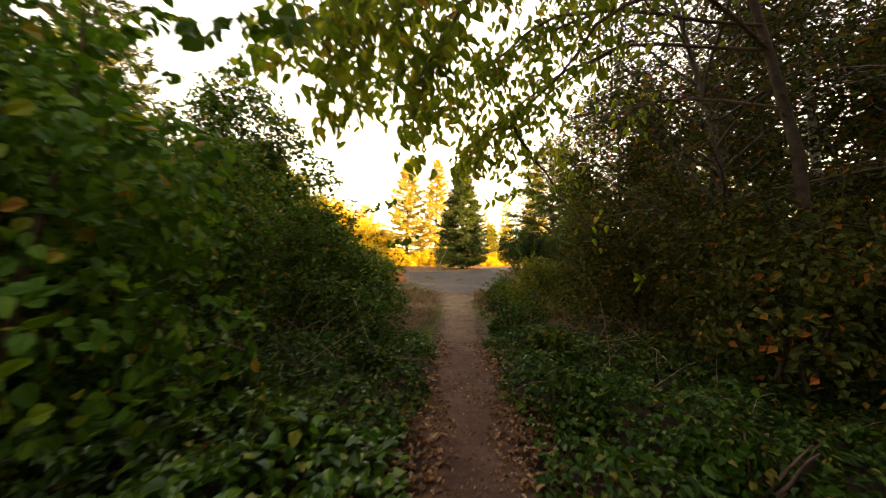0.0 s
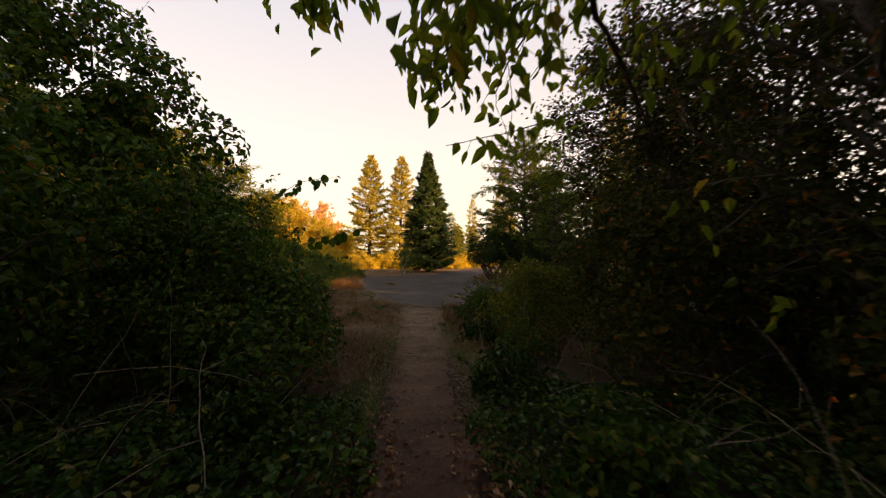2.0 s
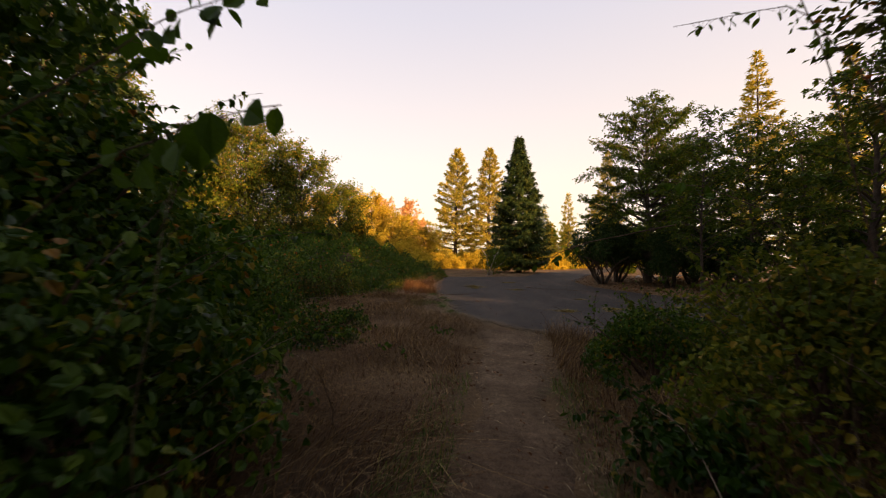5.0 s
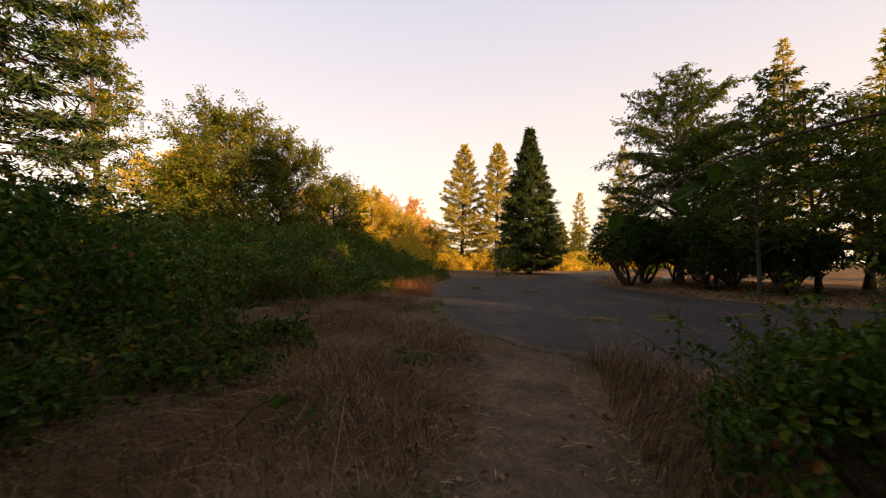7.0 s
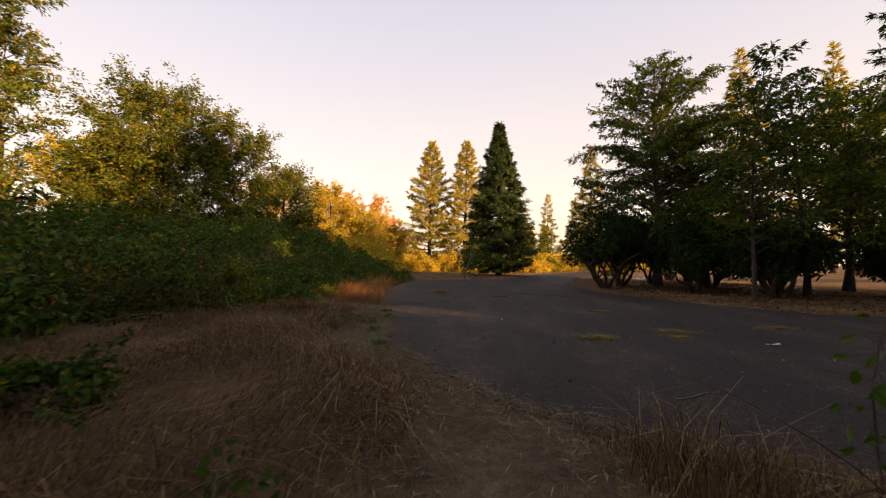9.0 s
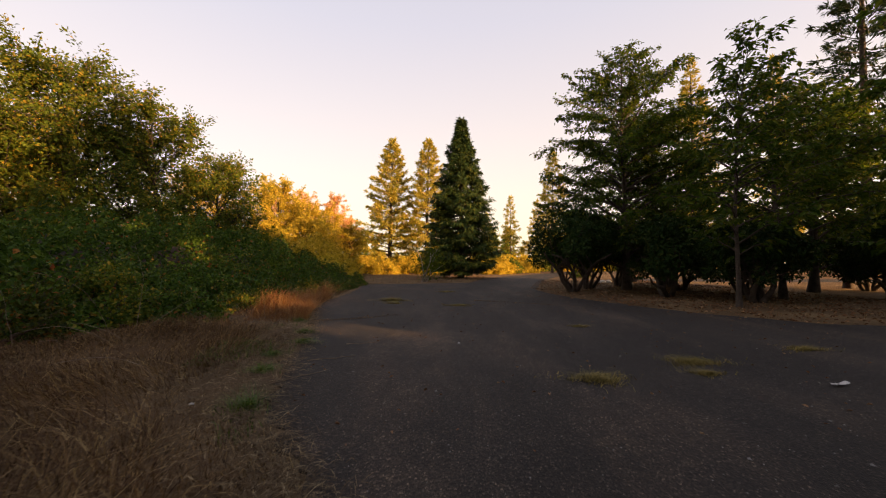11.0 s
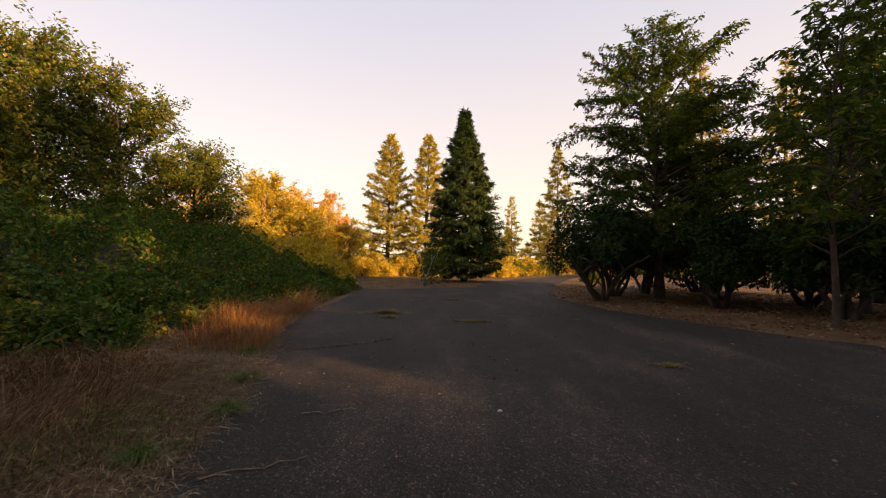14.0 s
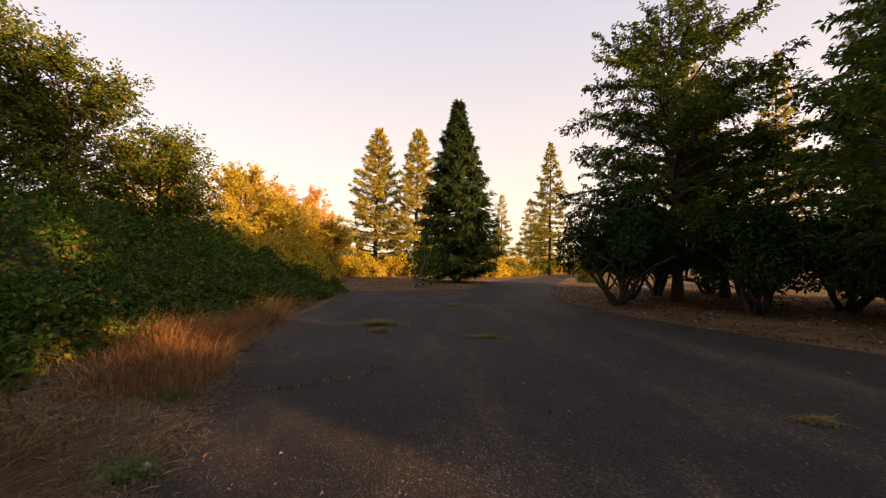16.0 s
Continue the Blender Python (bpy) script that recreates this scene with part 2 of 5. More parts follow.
def earth_material():
    """Reddish leaf-stained earth under the trees, paler sandy earth in the open."""
    m, n, l, p = material("trodden_earth")
    geo = n.new("ShaderNodeNewGeometry")
    sep = n.new("ShaderNodeSeparateXYZ")
    l.new(geo.outputs["Position"], sep.inputs[0])
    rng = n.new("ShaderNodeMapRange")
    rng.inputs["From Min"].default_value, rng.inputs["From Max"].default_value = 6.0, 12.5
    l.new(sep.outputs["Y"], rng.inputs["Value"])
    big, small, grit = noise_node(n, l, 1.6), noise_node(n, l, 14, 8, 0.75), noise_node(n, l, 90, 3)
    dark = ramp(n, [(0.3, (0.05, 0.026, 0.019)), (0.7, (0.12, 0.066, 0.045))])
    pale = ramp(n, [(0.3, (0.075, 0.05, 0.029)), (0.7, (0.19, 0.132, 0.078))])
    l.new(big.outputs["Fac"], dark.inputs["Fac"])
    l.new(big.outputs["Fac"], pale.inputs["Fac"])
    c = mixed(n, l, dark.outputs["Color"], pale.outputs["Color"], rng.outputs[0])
    for tex, lo, hi in ((small, 0.5, 1.45), (grit, 0.65, 1.35)):
        v = ramp(n, [(0.3, (lo, lo, lo)), (0.7, (hi, hi, hi))])
        l.new(tex.outputs["Fac"], v.inputs["Fac"])
        c = mixed(n, l, c, v.outputs["Color"], 0.85, "MULTIPLY")
    l.new(c, p.inputs["Base Color"])
    p.inputs["Roughness"].default_value = 0.95
    p.inputs["Specular IOR Level"].default_value = 0.1
    u = n.new("ShaderNodeBump")
    u.inputs["Strength"].default_value, u.inputs["Distance"].default_value = 1.0, 0.05
    l.new(small.outputs["Fac"], u.inputs["Height"])
    l.new(u.outputs["Normal"], p.inputs["Normal"])
    return m


GROUND, ASPHALT, DIRT = ground_material(), asphalt_material(), earth_material()


# ---- builders ----
def mesh_object(name, verts, quads, mat, parent=None, label="", smooth=False):
    """One mesh of four-cornered faces out of arrays."""
    verts, quads = np.asarray(verts, dtype=np.float32), np.asarray(quads, dtype=np.int32)
    me = bpy.data.meshes.new(name)
    me.vertices.add(len(verts))
    me.vertices.foreach_set("co", verts.ravel())
    me.loops.add(quads.size)
    me.loops.foreach_set("vertex_index", quads.ravel())
    me.polygons.add(len(quads))
    me.polygons.foreach_set("loop_start", np.arange(0, quads.size, quads.shape[1], dtype=np.int32))
    me.polygons.foreach_set("use_smooth", np.full(len(quads), smooth, dtype=bool))
    me.update(calc_edges=True)
    me.materials.append(mat)
    ob = new(name, me)
    if parent is not None:
        ob.parent = parent
        ob.matrix_parent_inverse = parent.matrix_world.inverted()
    if label:
        tagged(ob, label)
    return ob


def anchor(name, at, label, category, group="", kind=""):
    """The Empty at a thing's base; parts are built in world places under it."""
    ob = new(name)
    ob.empty_display_size = 0.2
    ob.location = at
    ob.matrix_world = Matrix.Translation(at)
    return tagged(ob, label, category, group, kind)


def unit(v):
    return v / np.maximum(np.linalg.norm(v, axis=-1, keepdims=True), 1e-9)


def leaf_arrays(rng, pts, normals, length, width, droop=0.3, fold=0.25, jitter=0.6, heading=None, fine=True):
    """Leaves at pts: bent along the midrib, each turned by chance. fine: an oval of six corners, at 2 a rounder one of eight, else a lozenge."""
    k = len(pts)
    nrm = unit(normals + rng.normal(0, jitter, (k, 3)))
    lead = rng.normal(0, 1, (k, 3)) if heading is None else heading + rng.normal(0, 0.35, (k, 3))
    lead = lead - nrm * np.sum(lead * nrm, axis=1, keepdims=True)
    lead = unit(lead) + np.array([0, 0, -droop])
    lead = unit(lead)
    side = unit(np.cross(lead, nrm))
    up = np.cross(side, lead)
    size = rng.uniform(0.65, 1.25, (k, 1))
    L, Wd = length * size, width * size * rng.uniform(0.8, 1.15, (k, 1))
    base = pts
    tip = pts + lead * L - up * L * 0.12
    if fine == 2:
        lift = up * Wd * fold
        stations = [(0.14, 0.34), (0.42, 0.52), (0.74, 0.34)]
        right = [base + lead * L * a + side * Wd * w + lift * w for a, w in stations]
        left = [base + lead * L * a - side * Wd * w + lift * w for a, w in stations]
        v = np.stack([base, *right, tip, *left[::-1]], axis=1)
        f = np.array([[0, 1, 2, 3], [0, 3, 4, 5], [0, 5, 6, 7]])
        n = 8
    elif fine:
        lift = up * Wd * fold
        a1, a2 = base + lead * L * 0.28, base + lead * L * 0.68
        v = np.stack([base, a1 + side * Wd * 0.48 + lift, a2 + side * Wd * 0.36 + lift * 0.7, tip, a2 - side * Wd * 0.36 + lift * 0.7, a1 - side * Wd * 0.48 + lift], axis=1)
        f = np.array([[0, 1, 2, 3], [0, 3, 4, 5]])
        n = 6
    else:
        mid = base + lead * L * 0.45 + up * Wd * fold
        v = np.stack([base, mid + side * Wd * 0.5, tip, mid - side * Wd * 0.5], axis=1)
        f = np.array([[0, 1, 2, 3]])
        n = 4
    quads = (np.arange(k)[:, None, None] * n + f[None]).reshape(-1, 4)
    return v.reshape(-1, 3), quads


def joined(sets):
    vs, fs, at = [], [], 0
    for v, f in sets:
        if len(v):
            vs.append(v)
            fs.append(f + at)
            at += len(v)
    return np.concatenate(vs), np.concatenate(fs)


def tube(points, radii, sides=6):
    """A tapered round stem along points."""
    p = np.asarray(points, dtype=float)
    r = np.asarray(radii, dtype=float)
    t = unit(np.gradient(p, axis=0))
    ref = np.array([0.31, 0.17, 0.93]) if abs(t[0, 2]) < 0.8 else np.array([1.0, 0.1, 0.0])
    a = unit(np.cross(t, ref))
    b = np.cross(t, a)
    ang = np.arange(sides) * 2 * np.pi / sides
    ring = np.cos(ang)[None, :, None] * a[:, None] + np.sin(ang)[None, :, None] * b[:, None]
    v = (p[:, None] + ring * r[:, None, None]).reshape(-1, 3)
    i, j = np.meshgrid(np.arange(len(p) - 1), np.arange(sides), indexing="ij")
    k = (j + 1) % sides
    q = np.stack([i * sides + j, i * sides + k, (i + 1) * sides + k, (i + 1) * sides + j], axis=-1).reshape(-1, 4)
    return v, q


def wander(rng, start, heading, length, steps, wobble, lift=0.0):
    """A wavering line from start."""
    d = unit(np.asarray(heading, dtype=float))
    p = [np.asarray(start, dtype=float)]
    for _ in range(steps):
        d = unit(d + rng.normal(0, wobble, 3) + np.array([0, 0, lift]))
        p.append(p[-1] + d * length / steps)
    return np.array(p)


def along(line, u):
    """Point and heading at share u of a line."""
    s = u * (len(line) - 1)
    i = min(int(s), len(line) - 2)
    return line[i] + (line[i + 1] - line[i]) * (s - i), unit(line[i + 1] - line[i])


def broad_tree(rng, name, at, height, spread, crown_from, leaves, leaf, mat, bark, label, group="", limbs=16, trunk_r=0.14, lean=(0, 0), rise=0.55, profile=None, stems=1, fine=False, clump=0.2, droop=0.35, drop=0.0, subs=11, reach=0.33):
    """A broadleaved tree: trunk, limbs that fork twice, leaves along the twigs."""
    thing = anchor(name, at, label, "tree", group)
    profile = profile or (lambda u: math.sin(math.pi * (0.18 + 0.77 * u)) ** 0.8)
    wood, pts = [], []
    for s in range(stems):
        off = np.array([rng.normal(0, 0.15), rng.normal(0, 0.15), 0.0]) if stems > 1 else np.zeros(3)
        aim = np.array([lean[0], lean[1], 1.0]) + (np.array([rng.normal(0, 0.22), rng.normal(0, 0.22), 0]) if stems > 1 else 0)
        h = height * (1 if s == 0 else rng.uniform(0.7, 0.95))
        line = wander(rng, np.array(at) + off - np.array([0, 0, 0.05]), aim, h * 0.97, 10, 0.045, 0.03)
        rad = trunk_r * (1 if s == 0 else 0.75) * np.linspace(1.15, 0.08, 11)
        rad[0] *= 1.35
        wood.append(tube(line, rad, 8))
        for k in range(limbs):
            u = crown_from + (0.98 - crown_from) * ((k + rng.uniform(0.1, 0.9)) / limbs)
            p, _ = along(line, u)
            az = k * 2.4 + rng.uniform(-0.5, 0.5)
            size = spread * profile((u - crown_from) / (1 - crown_from)) * rng.uniform(0.75, 1.12) + 0.25
            w = rise + 0.5 * (u - crown_from)
            limb = wander(rng, p, (math.cos(az), math.sin(az), w), size, 6, 0.13, -drop)
            r0 = max(0.012, 0.42 * trunk_r * (1 - u) + 0.012)
            limb_wood = [tube(limb, np.linspace(r0, 0.006, 7), 5)]
            for c in range(subs):
                q, d = along(limb, rng.uniform(0.25, 1.0) if c else 1.0)
                sub = wander(rng, q, d + rng.normal(0, 0.6, 3), size * rng.uniform(reach * 0.67, reach * 1.36) + 0.15, 4, 0.2, -drop * 0.5)
                limb_wood.append(tube(sub[::2], np.linspace(max(0.008, r0 * 0.35), 0.004, 3), 3))
                pts.append((sub, size))
            mesh_object("limb", *joined(limb_wood), bark, thing, smooth=True)
    share = np.array([s for _, s in pts])
    counts = rng.multinomial(leaves, share / share.sum())
    spots, axes = [], []
    for (sub, size), c in zip(pts, counts):
        u = rng.uniform(0, 1, c) ** 0.7 * (len(sub) - 1.001)
        i = u.astype(int)
        base = sub[i] + (sub[i + 1] - sub[i]) * (u - i)[:, None]
        spots.append(base + rng.normal(0, clump * (0.25 + 0.12 * size), (c, 3)) * np.array([1, 1, 0.6]))
        axes.append(np.tile(unit(sub[-1] - sub[0]), (c, 1)))
    spots, axes = np.concatenate(spots), np.concatenate(axes)
    spots[:, 2] = np.maximum(spots[:, 2], 0.15)
    mesh_object("trunk", *joined(wood), bark, thing, smooth=True)
    mesh_object("crown", *leaf_arrays(rng, spots, np.tile([0, 0, 1.0], (len(spots), 1)), leaf, leaf * 0.55, droop, 0.2, 0.85, axes, fine), mat, thing)
    return thing


def conifer(rng, name, at, height, radius, clear, branches, sprays, mat, bark, label, group="", droop=0.25, spray=0.4, dense=False, trunk_r=0.2, power=1.0, profile=None, width=0.2):
    """A conifer: straight trunk, branches in loose whorls, each its own part, with needle sprays on side shoots."""
    thing = anchor(name, at, label, "conifer", group)
    line = wander(rng, np.array(at) - np.array([0, 0, 0.1]), (0, 0, 1), height + 0.1, 12, 0.008)
    mesh_object("trunk", *tube(line, trunk_r * np.linspace(1.25, 0.05, 13), 8), bark, thing, smooth=True)
    profile = profile or (lambda v: (1 - v) ** power)
    spots, heads, norms = [], [], []
    for k in range(branches):
        u = clear + (0.99 - clear) * ((k + rng.uniform(0, 1)) / branches) ** 0.9
        v = (u - clear) / (1 - clear)
        p, _ = along(line, u)
        az = k * 2.4 + rng.uniform(-0.4, 0.4)
        size = radius * profile(v) * (rng.uniform(0.78, 1.02) if rng.uniform() < 0.8 else rng.uniform(0.95, 1.18)) + 0.06 + 0.1 * (1 - v)
        br = wander(rng, p, (math.cos(az), math.sin(az), 0.35 * u - droop + 0.5 * v ** 4), size, 5, 0.06, 0.07)
        mesh_object("branch", *tube(br, np.linspace(max(0.012, 0.02 * size), 0.005, 6), 4), bark, thing, smooth=True)
        c = max(8, int(sprays * (size + 0.3) / (radius * 0.55 + 0.3)))
        d = unit(br[-1] - br[0])
        side = np.array([-math.sin(az), math.cos(az), 0.0])
        shoots = max(3, int(c / 7))
        st = rng.uniform(0.15 if not dense else 0.35, 1.0, shoots)
        st[0] = 1.0
        sgn = rng.choice([-1.0, 1.0], shoots)
        far = (size * 0.42 + 0.12) * (1.08 - st) * rng.uniform(0.5, 1.0, shoots)
        pick = rng.integers(0, shoots, c)
        t = np.minimum(st[pick] * 5, 4.999)
        i = t.astype(int)
        base = br[i] + (br[i + 1] - br[i]) * (t - i)[:, None]
        w = rng.uniform(0, 1, c)
        go = d * 0.55 + side * sgn[pick][:, None] + np.array([0, 0, -0.12])
        spots.append(base + go * (far[pick] * w)[:, None] + rng.normal(0, 0.03 + 0.012 * size, (c, 3)))
        heads.append(d * 0.8 + go * 0.6 + np.array([0, 0, 0.1 if not dense else -0.25]))
        norms.append(np.tile([0, 0, 1.0], (c, 1)) + (d * 0.6 if dense else 0))
    tip = along(line, 0.97)[0] + np.array([0, 0, 1.0]) * rng.uniform(0, 0.03 * height, (26, 1))
    spots.append(tip)
    heads.append(rng.normal(0, 0.5, (26, 3)) + np.array([0, 0, 1.0]))
    norms.append(rng.normal(0, 1, (26, 3)))
    spots, heads, norms = np.concatenate(spots), np.concatenate(heads), np.concatenate(norms)
    spots[:, 2] = np.maximum(spots[:, 2], 0.1)
    mesh_object("needles", *leaf_arrays(rng, spots, norms, spray, spray * width, 0.05, 0.3, 0.6 if dense else 0.7, heads, False), mat, thing)
    return thing


def layered_tree(rng, name, at, height, crown_from, limbs, reach, density, leaf, mat, bark, label, group="", trunk_r=0.15, lean=0.0):
    """A broadleaved tree with long arching limbs in tiers; leaves hang in two ranks along the limbs and their side twigs."""
    thing = anchor(name, at, label, "tree", group)
    line = wander(rng, np.array(at) - np.array([0, 0, 0.05]), (lean, 0, 1), height, 12, 0.03, 0.02)
    rad = trunk_r * np.linspace(1.15, 0.06, 13)
    rad[0] *= 1.4
    mesh_object("trunk", *tube(line, rad, 8), bark, thing, smooth=True)
    spots, heads = [], []

    def clothe(twig, length, per):
        c = max(3, int(length * per))
        t = rng.uniform(0.05, 1, c) * (len(twig) - 1.001)
        i = t.astype(int)
        d = unit(twig[i + 1] - twig[i])
        out = np.cross(d, [0, 0, 1.0]) * rng.choice([-1.0, 1.0], (c, 1))
        spots.append(twig[i] + (twig[i + 1] - twig[i]) * (t - i)[:, None] + rng.normal(0, 0.05, (c, 3)))
        heads.append(d * 0.7 + out * 0.8)

    for k in range(limbs):
        u = crown_from + (0.985 - crown_from) * ((k + rng.uniform(0.1, 0.9)) / limbs) ** 0.85
        p, _ = along(line, u)
        az = k * 2.4 + rng.uniform(-0.5, 0.5)
        size = reach((1 - u) * height) * rng.uniform(0.68, 1.1)
        limb = wander(rng, p, (math.cos(az), math.sin(az), 0.75 + 0.35 * u ** 2), size * 1.12, 8, 0.08, -0.085)
        r0 = max(0.01, 0.012 * size + 0.18 * trunk_r * (1 - u))
        wood = [tube(limb, np.linspace(r0, 0.005, 9), 5)]
        clothe(limb[3:], size * 0.65, density)
        n = int(size / 0.2)
        for c in range(n):
            w = 0.22 + 0.76 * (c + rng.uniform(0, 1)) / n
            q, d = along(limb, w)
            out = np.cross(d, [0, 0, 1.0]) * (1 if c % 2 else -1)
            length = (0.22 + 0.42 * size * (1.05 - w)) * rng.uniform(0.6, 1.15)
            tw = wander(rng, q, d * 0.8 + out * 0.8 + rng.normal(0, 0.5, 3), length, 4, 0.12, -0.03)
            wood.append(tube(tw[::2], np.linspace(max(0.006, r0 * 0.3), 0.003, 3), 3))
            clothe(tw, length, density)
        mesh_object("limb", *joined(wood), bark, thing, smooth=True)
    clothe(line[-3:], height / 6, density)
    spots, heads = np.concatenate(spots), np.concatenate(heads)
    mesh_object("crown", *leaf_arrays(rng, spots, np.tile([0, 0, 1.0], (len(spots), 1)), leaf, leaf * 0.48, 0.4, 0.2, 0.5, heads, False), mat, thing)
    return thing


def bush(rng, name, at, radii, leaves, leaf, mat, label, category="bush", group="", low=0.05, stems=7, bark=None, fine=True, lumps=0.09, inner=0.35, sprigs=0, bare=0.0):
    """A bush: stems from one root, leaves thick in an uneven outer shell and thinner inside."""
    thing = anchor(name, at, label, category, group)
    rx, ry, rz = radii
    seed_shift = rng.uniform(0, 6.28)
    wood, twigs = [], []
    c = np.array(at) + np.array([0, 0, low * rz])
    for _ in range(stems):
        az, r = rng.uniform(0, 6.28), rng.uniform(0.2, 0.75)
        end = c + np.array([math.cos(az) * rx * r, math.sin(az) * ry * r, rz * rng.uniform(0.5, 0.9)])
        root = np.array(at) + np.array([rng.normal(0, 0.08 * rx), rng.normal(0, 0.08 * ry), -0.05])
        wood.append(tube(wander(rng, root, end - root, np.linalg.norm(end - root), 6, 0.1), np.linspace(0.016 + 0.012 * rz, 0.006, 7), 5))
    size = np.array([rx, ry, rz])
    many = int(16 + 5 * (rx * ry + rx * rz + ry * rz))
    cd = unit(rng.normal(0, 1, (many, 3)))
    cd[:, 2] = np.abs(cd[:, 2]) - 0.12
    cr = rng.uniform(0.22, 0.48, many) * min(1.5, float(np.mean(radii)))
    wave = 1 + lumps * (np.sin(3.1 * cd[:, 0] * rx + seed_shift) + np.sin(2.7 * cd[:, 1] * ry + 2 * seed_shift))
    centre = c + cd * size * (wave * rng.uniform(0.55, 0.92, many))[:, None]
    pick = rng.choice(many, leaves, p=cr ** 2 / np.sum(cr ** 2))
    d = unit(unit(rng.normal(0, 1, (leaves, 3))) + 0.7 * cd[pick] + np.array([0, 0, 0.15]))
    deep = np.where(rng.uniform(0, 1, leaves) < inner, rng.uniform(0.2, 0.9, leaves), 1 - np.abs(rng.normal(0, 0.13, leaves)))
    q = centre[pick] + d * (cr[pick] * deep)[:, None]
    ok = (q[:, 2] > 0.02) & ((q[:, 2] > bare * rng.uniform(0.5, 1.2, leaves)) | (rng.uniform(0, 1, leaves) < 0.22))
    sets = [leaf_arrays(rng, q[ok], d[ok] + np.array([0, 0, 0.5]), leaf, leaf * 0.72, 0.5, 0.25, 0.5, None, fine)]
    for _ in range(sprigs):
        az, el = rng.uniform(0, 6.28), rng.uniform(0.3, 1.2)
        dd = np.array([math.cos(az) * math.cos(el), math.sin(az) * math.cos(el), math.sin(el)])
        s = c + dd * size * 0.85
        ln = wander(rng, s, dd + np.array([0, 0, 0.4]), rng.uniform(0.4, 1.3) * min(1.0, 0.25 + 0.45 * rx), 6, 0.15, -0.1)
        twigs.append(tube(ln, np.linspace(0.006, 0.002, 7), 3))
        k = 22
        u = rng.uniform(0.1, 1, k) * 5.99
        i = u.astype(int)
        b = ln[i] + (ln[i + 1] - ln[i]) * (u - i)[:, None]
        sets.append(leaf_arrays(rng, b + rng.normal(0, 0.015, (k, 3)), np.tile([0, 0, 1.0], (k, 1)), leaf * 0.9, leaf * 0.6, 0.6, 0.2, 0.6, None, fine))
    for stem in wood:
        mesh_object("stem", *stem, bark or TWIG, thing, smooth=True)
    for twig in twigs:
        mesh_object("sprig", *twig, bark or TWIG, thing, smooth=True)
    mesh_object("foliage", *joined(sets), mat, thing)
    return thing


def blades(rng, pts, height, width, lean=0.5, wind=(0.0, 0.0)):
    """Grass blades standing on pts, bending over."""
    k = len(pts)
    az = rng.uniform(0, 6.283, k)
    out = np.stack([np.cos(az), np.sin(az), np.zeros(k)], axis=1)
    side = np.stack([-np.sin(az), np.cos(az), np.zeros(k)], axis=1)
    h = height * rng.uniform(0.45, 1.2, (k, 1))
    swirl = np.stack([np.sin(1.3 * pts[:, 1] + 0.8 * pts[:, 0]), np.cos(1.7 * pts[:, 0] - 0.9 * pts[:, 1]), np.zeros(k)], axis=1) * 0.7
    bend = (out + swirl + np.array([wind[0], wind[1], 0.0])) * rng.uniform(0.2, 1.3, (k, 1)) * lean * h
    mid = pts + np.array([0, 0, 1.0]) * h * 0.55 + bend * 0.35
    tip = pts + np.array([0, 0, 1.0]) * h * rng.uniform(0.3, 0.95, (k, 1)) + bend
    w = width * rng.uniform(0.6, 1.3, (k, 1))
    v = np.stack([pts - side * w, pts + side * w, mid + side * w * 0.7, mid - side * w * 0.7, tip + side * w * 0.1, tip - side * w * 0.1], axis=1)
    q = (np.arange(k)[:, None, None] * 6 + np.array([[0, 1, 2, 3], [3, 2, 4, 5]])[None]).reshape(-1, 4)
    return v.reshape(-1, 3), q


def inside(px, py, poly):
    """Which points lie in a closed outline."""
    hit = np.zeros(len(px), dtype=bool)
    n = len(poly)
    for i in range(n):
        (x0, y0), (x1, y1) = poly[i], poly[(i + 1) % n]
        if y0 == y1:
            continue
        hit ^= ((y0 > py) != (y1 > py)) & (px < (x1 - x0) * (py - y0) / (y1 - y0) + x0)
    return hit


# ---- ground, trail and asphalt ----
def relief(x, y):
    return 0.014 * np.sin(1.7 * x + 0.6 * y) + 0.012 * np.sin(0.9 * y - 1.3 * x + 1.0) + 0.006 * np.sin(4.1 * x + 3.3 * y)


def spaced(lo, hi, step, far):
    mid = np.arange(lo, hi + step, step)
    out = np.geomspace(step, far, 26)
    return np.concatenate([(lo - np.cumsum(np.diff(out, prepend=0)))[::-1], mid, hi + step + np.cumsum(np.diff(out, prepend=0))])


def sheet(name, xs, ys, zf, mat):
    gx, gy = np.meshgrid(xs, ys, indexing="ij")
    v = np.stack([gx, gy, zf(gx, gy)], axis=-1).reshape(-1, 3)
    n, m = len(xs), len(ys)
    i, j = np.meshgrid(np.arange(n - 1), np.arange(m - 1), indexing="ij")
    q = np.stack([i * m + j, (i + 1) * m + j, (i + 1) * m + j + 1, i * m + j + 1], axis=-1).reshape(-1, 4)
    return mesh_object(name, v, q, mat, smooth=True)


def trail_x(y):
    return 0.2 + 0.026 * y


ground = sheet("ground", spaced(-14, 20, 0.4, 2500), spaced(-6, 50, 0.4, 2500), lambda x, y: relief(x, y) * 0.35 - 0.014, GROUND)
tagged(ground, "dark woodland soil turning into sun-dried lawn", "ground", kind="structure")

